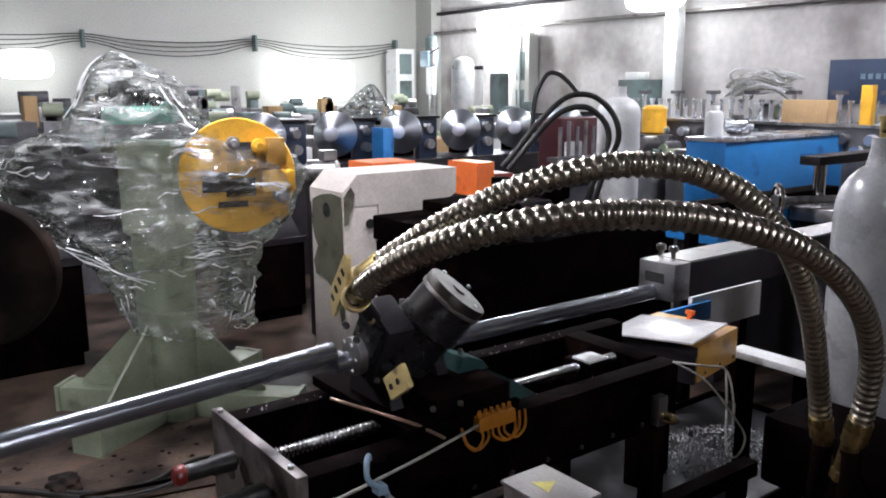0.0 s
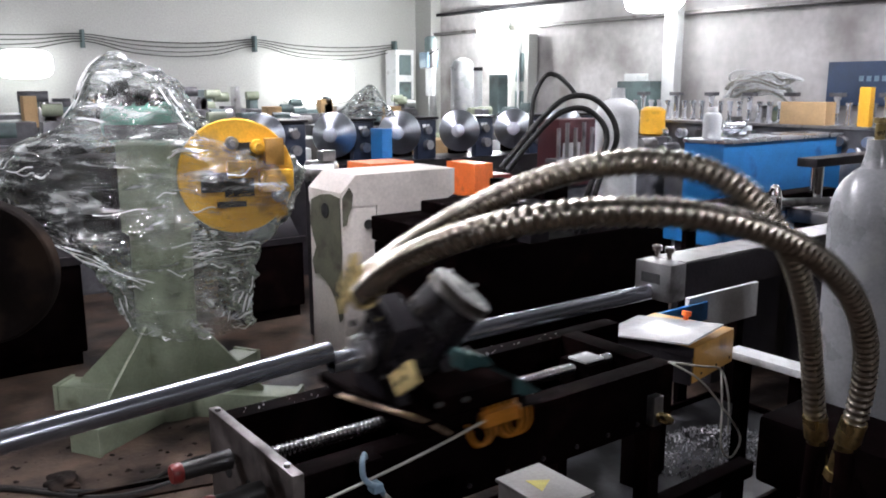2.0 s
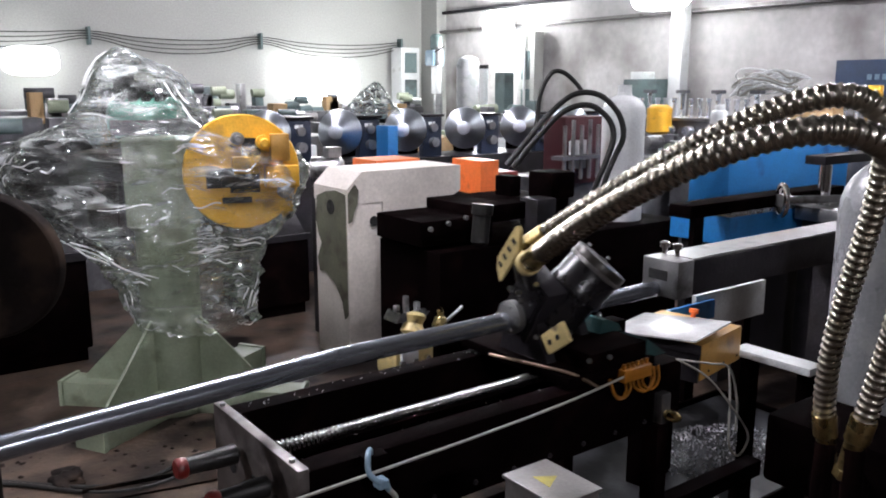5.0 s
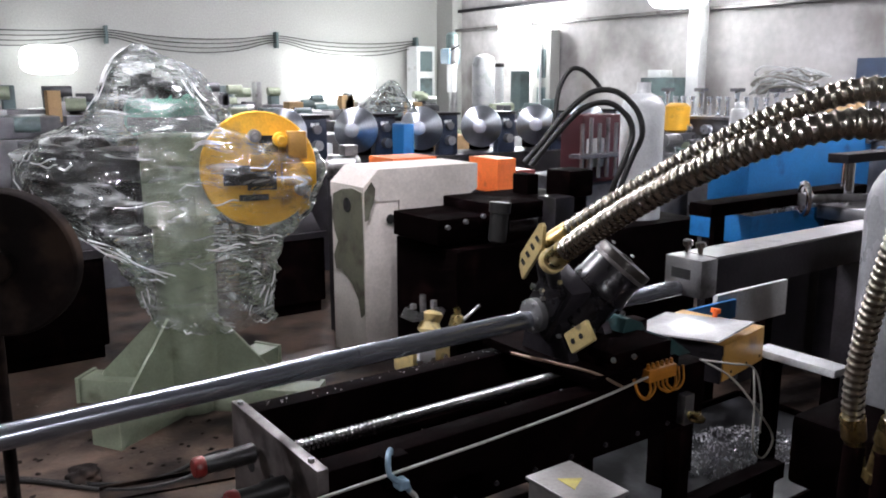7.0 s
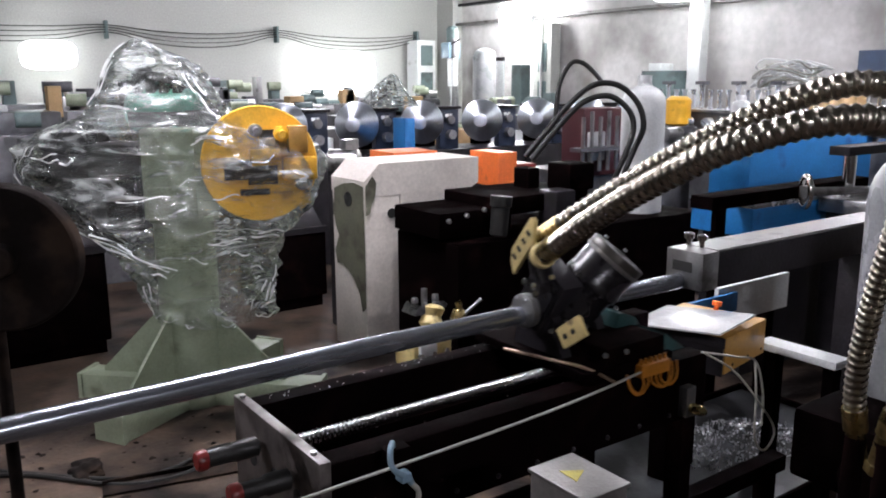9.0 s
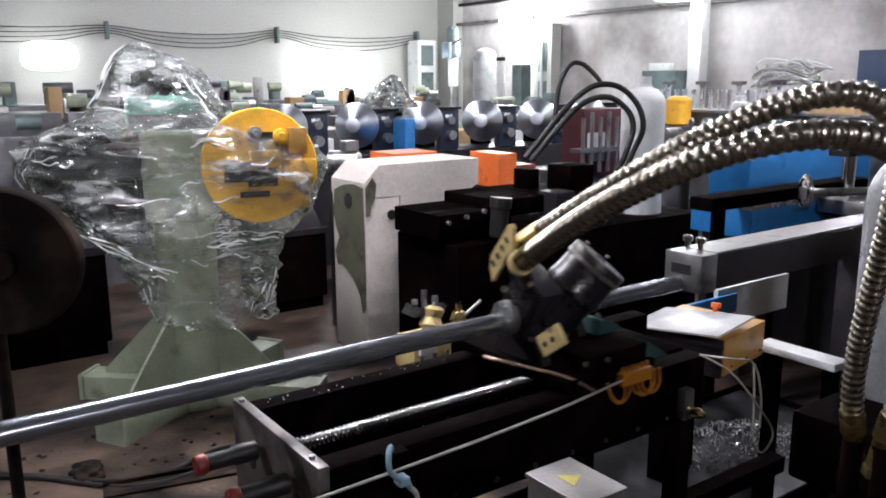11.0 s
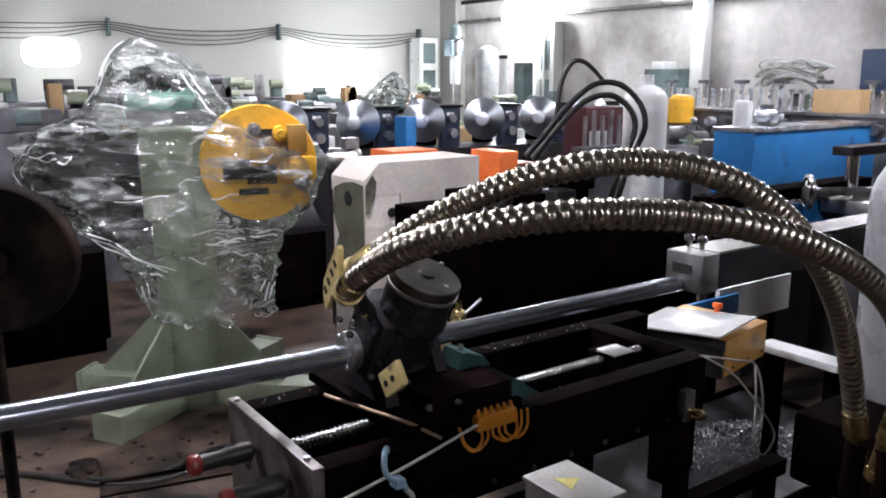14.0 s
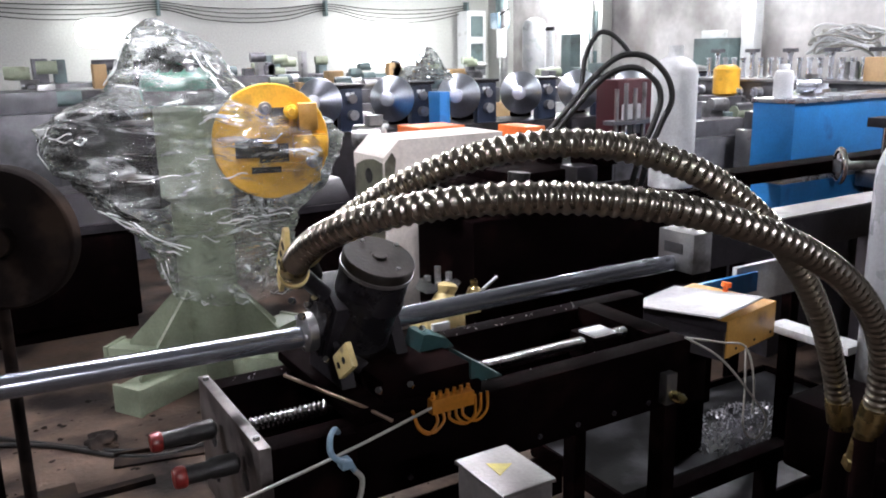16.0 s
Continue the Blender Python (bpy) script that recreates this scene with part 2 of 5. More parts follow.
def box(x0, x1, y0, y1, z0, z1, bm=None, m=None):
    bm = bm or bmesh.new()
    mm = Matrix.Translation(((x0 + x1) / 2, (y0 + y1) / 2, (z0 + z1) / 2)) @ Matrix.Diagonal((abs(x1 - x0), abs(y1 - y0), abs(z1 - z0), 1))
    bmesh.ops.create_cube(bm, size=1, matrix=(m or Matrix()) @ mm)
    return bm


def rod(p, q, r, r2=None, bm=None, n=20, caps=True):
    bm = bm or bmesh.new()
    p, q = Vector(p), Vector(q)
    d = q - p
    mm = Matrix.Translation((p + q) / 2) @ d.to_track_quat("Z", "Y").to_matrix().to_4x4()
    bmesh.ops.create_cone(bm, cap_ends=caps, segments=n, radius1=r, radius2=r if r2 is None else r2, depth=d.length, matrix=mm)
    return bm


def lathe(rows, p, d=(0, 0, 1), n=28, bm=None):
    """A turned shape: rows of (radius, height along d from p)."""
    bm = bm or bmesh.new()
    mm = Matrix.Translation(p) @ Vector(d).to_track_quat("Z", "Y").to_matrix().to_4x4()
    rings = []
    for r, h in rows:
        rings.append([bm.verts.new(mm @ Vector((max(r, 1e-4) * math.cos(2 * math.pi * k / n), max(r, 1e-4) * math.sin(2 * math.pi * k / n), h))) for k in range(n)])
    for a, b in zip(rings, rings[1:]):
        for k in range(n):
            bm.faces.new((a[k], a[(k + 1) % n], b[(k + 1) % n], b[k]))
    bm.faces.new(rings[0][::-1])
    bm.faces.new(rings[-1])
    return bm


def prism(outline, axis, lo, hi, bm=None):
    """A flat outline pushed along an axis: "x" takes (y, z), "y" takes (x, z), "z" takes (x, y)."""
    bm = bm or bmesh.new()
    put = {"x": lambda p, h: (h, p[0], p[1]), "y": lambda p, h: (p[0], h, p[1]), "z": lambda p, h: (p[0], p[1], h)}[axis]
    a = [bm.verts.new(put(p, lo)) for p in outline]
    b = [bm.verts.new(put(p, hi)) for p in outline]
    bm.faces.new(a)
    bm.faces.new(b[::-1])
    for k in range(len(a)):
        j = (k + 1) % len(a)
        bm.faces.new((a[k], a[j], b[j], b[k]))
    return bm


def spline(points, steps=10):
    """Points along a smooth line through those given."""
    p = [Vector(v) for v in points]
    p = [2 * p[0] - p[1]] + p + [2 * p[-1] - p[-2]]
    out = []
    for i in range(1, len(p) - 2):
        a, b, c, d = p[i - 1:i + 3]
        for k in range(steps):
            u = k / steps
            out.append(0.5 * (2 * b + (c - a) * u + (2 * a - 5 * b + 4 * c - d) * u * u + (3 * b - a - 3 * c + d) * u ** 3))
    return out + [p[-2]]


def cord(points, r, n=8, steps=8, bm=None):
    """A round cable or pipe along a smooth line."""
    bm = bm or bmesh.new()
    line = spline(points, steps)
    side = None
    rings = []
    for i, c in enumerate(line):
        d = (line[min(i + 1, len(line) - 1)] - line[max(i - 1, 0)]).normalized()
        side = (side - d * side.dot(d)).normalized() if side else d.orthogonal().normalized()
        other = d.cross(side)
        rings.append([bm.verts.new(c + r * (math.cos(2 * math.pi * k / n) * side + math.sin(2 * math.pi * k / n) * other)) for k in range(n)])
    for a, b in zip(rings, rings[1:]):
        for k in range(n):
            bm.faces.new((a[k], a[(k + 1) % n], b[(k + 1) % n], b[k]))
    bm.faces.new(rings[0][::-1])
    bm.faces.new(rings[-1])
    return bm


def bolt(p, d, r, h, bm=None):
    return lathe([(r, 0), (r, h * 0.85), (r * 0.85, h)], p, d, 6, bm)


def structure(name, bm, material, label, category):
    me = mesh_of(name, bm, material)
    return tagged(new(name, me), label, category, kind="structure")


# ---- the hall ----
X0, X1, Y0, Y1, TOP = -12.0, 9.2, -11.0, 11.5, 6.5
structure("floor", box(X0 - 0.2, X1 + 0.2, Y0 - 0.2, Y1 + 0.2, -0.2, 0), FLOOR, "dark oily concrete floor with brown stains", "floor")
structure("ceiling", box(X0 - 0.2, X1 + 0.2, Y0 - 0.2, Y1 + 0.2, TOP, TOP + 0.2), CEILING, "unseen hall ceiling, darkened to hold back bounced light", "ceiling")
structure("wall_back", box(X0, X1, Y1, Y1 + 0.24, 0, TOP), WALL, "pale lime-washed hall wall", "wall")
structure("wall_right", box(X1, X1 + 0.24, Y0, Y1 + 0.24, 0, TOP), WALL_GREY, "stained grey plaster hall wall", "wall")
structure("wall_left", box(X0 - 0.24, X0, Y0, Y1 + 0.24, 0, TOP), WALL_DARK, "unseen hall wall, coloured dark as if unlit", "wall")
structure("wall_front", box(X0, X1, Y0 - 0.24, Y0, 0, TOP), WALL_DARK, "unseen hall wall, coloured dark as if unlit", "wall")
structure("trim_1", box(X1 - 0.16, X1, Y0, Y1, 2.6, 2.645), PLATE, "dark steel rail along the plaster wall", "rail")
structure("trim_2", box(X1 - 0.1, X1, Y0, Y1, 2.94, 2.99), DARK, "dark steel rail along the plaster wall", "rail")
structure("trim_4", box(X1 - 0.03, X1, Y0, 8.2, 3.0, TOP), CEILING, "dull grey cladding on the upper plaster wall", "cladding")
structure("trim_3", box(8.98, X1, Y1 - 0.5, Y1, 0, TOP), WALL, "plastered pier in the corner of the hall", "pier")


def flood_lamp(x, y, z, w, h, face, strength, label):
    """A flood lamp with a housing, a yoke and a glowing glass; face: the way it points, 'y' or 'x'."""
    ob = thing("flood_lamp", x, y, z, label, "lamp", "flood lamps on the hall walls")
    m = Matrix.Translation((x, y, z)) @ pose(0, 0, 0, 0, 0, 0 if face == "y" else -90)
    part("housing", box(-w / 2 * 0.8, w / 2 * 0.8, 0.0, 0.05, -h / 2 * 0.8, h / 2 * 0.8, m=m), WHITE, ob, bevel=0.01)
    oval = [(math.copysign(abs(math.cos(a)) ** 0.55, math.cos(a)) * w / 2, math.copysign(abs(math.sin(a)) ** 0.55, math.sin(a)) * h / 2) for a in [2 * math.pi * k / 32 for k in range(32)]]
    lens = prism(oval, "y", -0.16, -0.002)
    bmesh.ops.transform(lens, matrix=m, verts=lens.verts)
    part("glass", lens, glow("lamp_glass", (0.95, 0.98, 1.0), strength), ob, "glowing white lamp glass", bevel=0.02)
    part("bracket", box(-0.03, 0.03, 0.05, 0.3, -0.1, 0.1, m=m), WHITE, ob)
    return ob


flood_lamp(2.12, 11.3, 1.99, 0.68, 0.36, "y", 5, "wide white flood lamp burning on the pale wall")
flood_lamp(6.68, 11.3, 1.76, 1.38, 0.68, "y", 5, "broad white flood lamp burning on the pale wall")
flood_lamp(8.8, 8.93, 2.62, 0.55, 0.42, "x", 62, "white flood lamp burning on a wall post")
flood_lamp(8.54, 5.42, 2.82, 0.8, 0.4, "x", 21, "white flood lamp burning on a steel post")


TUBE_GLOW = glow("tube_light", (0.99, 0.965, 1.06), 117)


# No such lamp is in view; these are added overhead for light.
def added_lamp(x, y):
    ob = thing("added_lamp", x, y, 3.6, "unseen white tube lamp on wires, added to light the hall", "lamp", "ceiling lamps over the hall")
    part("shade", box(x - 0.7, x + 0.7, y - 0.14, y + 0.14, 3.62, 3.68), WHITE, ob, bevel=0.01)
    part("tube", rod((x - 0.66, y - 0.05, 3.58), (x + 0.66, y - 0.05, 3.58), 0.03), TUBE_GLOW, ob)
    part("tube", rod((x - 0.66, y + 0.07, 3.58), (x + 0.66, y + 0.07, 3.58), 0.03), TUBE_GLOW, ob)
    for dx in (-0.5, 0.5):
        part("wire", rod((x + dx, y, 3.68), (x + dx, y, TOP), 0.006, n=6), DARK, ob)


# the first fits the tube's glints; the rest are fill, the last behind the camera
for lx, ly in ((1.1, 1.7), (-2.6, 2.4), (4.4, 7.4), (6.0, 1.2), (-0.2, -5.8)):
    added_lamp(lx, ly)

# ---- the tube that is being cut ----
TUBE_Z = 1.0


def steel_tube(x0, x1):
    bm = rod((x0, 0, TUBE_Z), (x1, 0, TUBE_Z), 0.0255, n=32, caps=False)
    rod((x0, 0, TUBE_Z), (x1, 0, TUBE_Z), 0.0225, n=32, caps=False, bm=bm)
    return bm


def tube_length(x0, x1, at, label):
    ob = thing("steel_tube", at, 0, TUBE_Z, label, "tube", "steel tubes on the cutting line")
    part("tube_wall", steel_tube(x0, x1), ZINC, ob)
    part("weld_seam", rod((x0, 0.0162, TUBE_Z + 0.0194), (x1, 0.0162, TUBE_Z + 0.0194), 0.0012, n=8), STEEL, ob, "thin bright weld seam")
    return ob


tube_length(0.712, 3.4, 0.712, "bright galvanised steel tube running into the guide beam")
CUT = tube_length(-1.6, 0.71, 0.71, "bright galvanised steel tube being cut by the saw")


# ---- saw bed ----
def saw_bed():
    ob = thing("saw_bed", 1.1, 0, 0, "oily black saw bed with open rails and a chrome ball screw", "machine bed")
    part("front_rail", box(0.505, 1.74, -0.245, -0.178, 0.67, 0.858), BLACK, ob, bevel=0.006)
    part("rear_rail", box(0.5, 1.95, 0.155, 0.222, 0.67, 0.852), BLACK, ob, bevel=0.006)
    part("trough", box(0.505, 1.74, -0.178, 0.155, 0.67, 0.71), BLACK, ob)
    plate = part("end_plate", box(0.478, 0.505, -0.25, 0.224, 0.56, 0.868), WORN_PLATE, ob, "dark worn steel end plate", bevel=0.003)
    for y, z in ((0.11, 0.745), (-0.02, 0.745), (-0.14, 0.745), (0.11, 0.65), (-0.14, 0.65)):
        part("slot", lathe([(0.019, 0), (0.022, 0.001), (0.022, 0.012)], (0.475, y, z), (1, 0, 0), 20), HOLE_SHADE, plate)
    for y in (-0.2, 0.19):
        part("bolt", bolt((0.49, y, 0.868), (0, 0, 1), 0.008, 0.008), STEEL, plate)
    part("head_block", box(1.66, 1.74, -0.165, 0.155, 0.71, 0.86), BLACK, ob, bevel=0.005)
    screw = bmesh.new()
    rows = []
    for k in range(100):
        for u in (-0.46, -0.4, -0.3, -0.15, 0.0, 0.15, 0.3, 0.4):
            groove = math.sqrt(max(0.0, 1 - (u / 0.41) ** 2))
            rows.append((0.0175 - 0.0062 * groove, (k + 0.5 + u) * 0.0118))
    lathe(rows, (0.5, -0.06, 0.838), (1, 0, 0), 18, screw)
    part("ball_screw", screw, SCREW, ob, "bright chrome ball screw")
    part("screw_nut", box(1.5, 1.6, -0.12, 0.0, 0.775, 0.858), BLACK, ob, bevel=0.008)
    part("screw_tag", box(1.51, 1.59, -0.1, -0.03, 0.859, 0.864), WHITE, ob, "small white plate")
    for x, y in ((0.6, -0.2), (0.6, 0.19), (1.69, -0.2), (1.69, 0.19)):
        part("leg", box(x - 0.025, x + 0.025, y - 0.03, y + 0.03, 0, 0.672), BLACK, ob, bevel=0.004)
    part("lower_beam", box(0.55, 1.3, -0.225, -0.175, 0.5, 0.6), BLACK, ob, bevel=0.004)
    for y, z, l in ((0.05, 0.8, 0.125), (-0.125, 0.79, 0.115)):
        b = part("buffer", lathe([(0.012, 0.0), (0.024, 0.008), (0.024, 0.06), (0.02, 0.065), (0.02, l)], (0.47, y, z), (-1, 0, 0), 18), RUBBER, ob)
        part("cap", lathe([(0.021, 0), (0.024, 0.004), (0.024, 0.02), (0.02, 0.026)], (0.47 - l, y, z), (-1, 0, 0), 18), RED, b, "red rubber cap")
    clamp = part("sensor_bracket", box(1.62, 1.66, -0.275, -0.245, 0.69, 0.78), STEEL, ob, bevel=0.004)
    part("valve", lathe([(0.012, 0), (0.016, 0.01), (0.016, 0.035), (0.008, 0.05)], (1.64, -0.275, 0.72), (0, -1, 0), 12), BRASS, clamp)
    for k in range(9):
        x = 0.58 + 0.125 * k
        part("bolt", bolt((x, -0.245, 0.7), (0, -1, 0), 0.007, 0.006), DARK, ob)
    return ob


saw_bed()


# ---- saw carriage at its home place ----
MOTOR_FOOT = Vector((0.824, -0.034, 0.987))
MOTOR_UP = Vector((0.026, -0.091, 0.213)).normalized()  # at rest
MOTOR_LEAN = Vector((0.136, -0.106, 0.203)).normalized()  # while the saw runs with the tube
SWINGING = []
ACROSS = Vector((0, 0.85, 0.52)).normalized()


def tilted(c):
    """A frame at c: x stays x, y runs across the tilted saw head, z up along it."""
    m = Matrix(((1, 0, 0, c[0]), (0, ACROSS.y, -0.52, c[1]), (0, ACROSS.z, 0.85, c[2]), (0, 0, 0, 1)))
    return m


def saw_carriage():
    ob = thing("saw_carriage", 0.75, 0, 0.866, "dark sliding saw carriage with tilted motor and cream guards", "flying saw")
    part("saddle", box(0.71, 1.05, -0.245, 0.225, 0.866, 0.895), BLACK, ob, bevel=0.005)
    part("front_block", box(0.79, 1.02, -0.24, -0.03, 0.895, 0.945), BLACK, ob, bevel=0.006)
    part("pivot_bracket", prism([(-0.1, 0.945), (0.06, 0.945), (0.03, 1.04), (-0.04, 1.06)], "x", 0.9, 0.93), DARK, ob, bevel=0.004)
    part("pivot_bracket", prism([(-0.12, 0.895), (0.08, 0.895), (0.05, 1.04), (-0.05, 1.06)], "x", 0.745, 0.78), DARK, ob, bevel=0.004)
    part("bracket", prism([(0.95, 0.94), (1.05, 0.94), (1.03, 0.965), (0.98, 0.985), (0.965, 0.985)], "y", -0.12, -0.04), TEAL, ob, "teal enamel bracket", bevel=0.003)
    part("bracket", prism([(1.03, 0.885), (1.12, 0.885), (1.03, 0.945)], "y", -0.23, -0.13), TEAL, ob, "teal enamel wedge bracket", bevel=0.003)
    foot, axis = MOTOR_FOOT, MOTOR_UP
    motor = part("motor", lathe([(0.06, 0), (0.078, 0.008), (0.078, 0.11), (0.086, 0.116), (0.086, 0.135), (0.083, 0.14), (0.083, 0.222), (0.08, 0.231)], foot, axis, 36), MOTOR, ob, "glossy black motor")
    part("end_disc", lathe([(0.083, -0.024), (0.0855, -0.022), (0.0855, 0.002), (0.083, 0.005), (0.02, 0.0055), (0.016, 0.01)], foot + axis * 0.231, axis, 36), MOTOR_END, motor, "oily metal end cover")
    part("rim", lathe([(0.084, -0.03), (0.0875, -0.028), (0.0875, -0.02), (0.084, -0.018)], foot + axis * 0.231, axis, 36), PLATE, motor, "worn bright rim")
    SWINGING.append(motor)
    for k in range(4):
        a = k * math.pi / 2 + 0.4
        o = Vector((0, ACROSS.y, ACROSS.z)) * math.sin(a) * 0.058 + Vector((1, 0, 0)) * math.cos(a) * 0.058
        part("bolt", bolt(foot + axis * 0.238 + o, axis, 0.006, 0.006), STEEL, motor)
    m = tilted((0.765, -0.03, 1.05))
    part("gearbox", box(-0.03, 0.05, -0.065, 0.065, -0.1, 0.09, m=m), DARK, ob, bevel=0.012)
    part("gearbox_cover", box(-0.042, -0.028, -0.05, 0.05, -0.085, 0.08, m=m), MOTOR, ob, bevel=0.006)
    hub = part("clamp_hub", lathe([(0.03, 0), (0.048, 0.006), (0.048, 0.05), (0.056, 0.055), (0.056, 0.08)], (0.695, -0.006, TUBE_Z + 0.012), (1, 0, 0), 28), STEEL, ob, "worn pale steel clamp hub")
    for k in range(6):
        a = k * math.pi / 3
        part("bolt", bolt((0.7, 0.038 * math.cos(a), TUBE_Z + 0.012 + 0.038 * math.sin(a)), (-1, 0, 0), 0.005, 0.008), STEEL, hub)
    # upper cream guard with four notches
    g = Matrix.Translation((0.638, -0.075, 1.215)) @ pose(0, 0, 0, 0, 0, -6) @ Matrix(((1, 0, 0, 0), (0, 0.76, -0.65, 0), (0, 0.65, 0.76, 0), (0, 0, 0, 1))) @ Matrix.Scale(0.88, 4)
    bm = bmesh.new()
    pts = [(-0.03, -0.098), (0.006, -0.08), (0.028, -0.045), (0.028, 0.095), (0.022, 0.104), (0.008, 0.104), (-0.03, 0.05)]
    vs = [[bm.verts.new(g @ Vector((x, p[0], p[1]))) for p in pts] for x in (-0.006, 0.006)]
    bm.faces.new(vs[0]), bm.faces.new(vs[1][::-1])
    for k in range(len(pts)):
        j = (k + 1) % len(pts)
        bm.faces.new((vs[0][k], vs[0][j], vs[1][j], vs[1][k]))
    guard = part("upper_guard", bm, CREAM, ob, "cream painted guard with four dark notches", bevel=0.002)
    for k in range(4):
        z = -0.052 + k * 0.036
        part("notch", box(-0.0085, -0.0062, -0.008, 0.012, z - 0.006, z + 0.006, m=g), HOLE_SHADE, guard)
    g2 = tilted((0.735, -0.165, 0.985)) @ pose(0, 0, 0, 22, 0, 0)
    low = part("lower_guard", box(-0.008, 0.008, -0.03, 0.03, -0.05, 0.05, m=g2), CREAM, ob, "cream painted guard with two dark holes", bevel=0.006)
    for z in (-0.022, 0.014):
        c = g2 @ Vector((-0.009, -0.002, z))
        part("hole", rod(c, c + Vector((-0.0015, 0, 0)), 0.008, n=14), HOLE_SHADE, low)
    part("mount_arm", rod((0.74, -0.15, 0.985), (0.81, -0.1, 0.93), 0.018), DARK, ob)
    # elbows for the two hoses
    for p, d in HOSE_ENDS:
        p, d = Vector(p), Vector(d)
        part("sleeve", lathe([(0.025, -0.012), (0.0298, -0.008), (0.0298, 0.06), (0.028, 0.066)], p, d, 20), BRASS, ob, "smooth brass hose sleeve")
        part("collar", lathe([(0.029, -0.034), (0.0335, -0.03), (0.0335, -0.012), (0.029, -0.008)], p, d, 20), CREAM, ob, "pale hose collar")
        part("elbow", cord([Vector((0.75, p.y * 0.4 + 0.02, 1.1)), p - d * 0.05 + Vector((0.02, 0.01, 0)), p - d * 0.02], 0.02, 14), DARK, ob)
    part("link_rod", cord([(0.655, 0.02, 0.905), (0.69, -0.1, 0.905), (0.735, -0.22, 0.9), (0.8, -0.262, 0.86)], 0.0042), COPPER, ob, "thin bent copper pipe")
    for p in ((0.69, -0.13, 1.13), (0.72, -0.1, 0.97), (0.7, -0.05, 1.09), (0.66, -0.06, 1.11), (0.67, -0.09, 1.08), (0.78, -0.245, 0.93), (0.86, -0.245, 0.925), (0.98, -0.09, 0.99)):
        part("bolt", bolt(p, (-0.6, -0.6, 0.5), 0.009, 0.014), CHROME, ob)
    # oil manifold with fittings and loops
    man = part("oil_manifold", box(0.9, 1.015, -0.268, -0.241, 0.848, 0.884), AMBER, ob, "amber oil manifold with fittings", bevel=0.004)
    for k in range(6):
        x = 0.91 + 0.019 * k
        part("fitting", lathe([(0.006, 0), (0.006, 0.006), (0.0045, 0.007), (0.0045, 0.014)], (x, -0.254, 0.884), (0, 0, 1), 10), AMBER, man)
    for k in range(5):
        x = 0.915 + 0.018 * k
        w = 0.05 + 0.015 * (k % 3)
        d = -1 if k < 2 else 1
        part("oil_line", cord([(x, -0.256, 0.85), (x, -0.262, 0.825), (x + d * w * 0.5, -0.266, 0.806), (x + d * w, -0.262, 0.825), (x + d * w * 1.15, -0.25, 0.865)], 0.0035, 6, 6), AMBER, man)
    return ob


# ---- the two hoses: start on the carriage, way out, foot, way up, length ----
HOSES = [
    dict(start=(0.623, -0.18, 1.216), out=(-0.313, -1.014, 0.579), foot=(1.74, -0.783, 0.822), up=(-0.012, -0.226, 1), length=1.869, share=1.444),
    dict(start=(0.704, -0.08, 1.232), out=(0.271, -0.868, 0.645), foot=(1.839, -0.642, 0.762), up=(-0.231, 0.034, 1), length=1.838, share=2.867),
]
HOSE_ENDS = [(h["start"], Vector(h["out"]).normalized()) for h in HOSES]
SEGMENT, HOSE_R = 0.0208, 0.0285


def hose_line(h, s, n=90):
    """Points along a hose of fixed length when the carriage stands at s."""
    p0 = np.array(h["start"]) + (s, 0, 0)
    d0, d1, p3 = np.array(h["out"]), np.array(h["up"]), np.array(h["foot"])
    d0, d1 = d0 / np.linalg.norm(d0), d1 / np.linalg.norm(d1)
    u = np.linspace(0, 1, n)[:, None]
    lo, hi = 0.05, 3.0
    for _ in range(20):
        k = (lo + hi) / 2
        c = (1 - u) ** 3 * p0 + 3 * u * (1 - u) ** 2 * (p0 + k * h["share"] * d0) + 3 * u * u * (1 - u) * (p3 + k * d1) + u ** 3 * p3
        if np.linalg.norm(np.diff(c, axis=0), axis=1).sum() < h["length"]:
            lo = k
        else:
            hi = k
    return c


def hose_poses(h, s):
    """The pose of each rigid ring piece of a hose."""
    c = hose_line(h, s)
    along = np.concatenate([[0], np.cumsum(np.linalg.norm(np.diff(c, axis=0), axis=1))])
    count = int(h["length"] / SEGMENT)
    out = []
    for i in range(count):
        w = (i + 0.5) * along[-1] / count
        at = [Vector([np.interp(w + e, along, c[:, k]) for k in range(3)]) for e in (-0.018, 0, 0.018)]
        d = (at[2] - at[0]).normalized()
        side = (Vector((0, 1, 0)) - d * d.y).normalized()
        m = Matrix((side, d.cross(side), d)).transposed().to_4x4()
        m.translation = at[1]
        out.append(m)
    return out


def hose_piece():
    """One ridge of stripwound hose between two shallow grooves, along z, about the origin."""
    r, h = HOSE_R, SEGMENT / 2
    rows = [(r * 0.87, -h - 0.0015)]
    for k in range(15):
        u = -1 + k / 7
        rows.append((r * (0.875 + 0.14 * (0.5 + 0.5 * math.cos(math.pi * u)) ** 1.4), u * h))
    rows.append((r * 0.87, h + 0.0015))
    return mesh_of("hose_ring", lathe(rows, (0, 0, 0), (0, 0, 1), 32), HOSE, smooth=75)


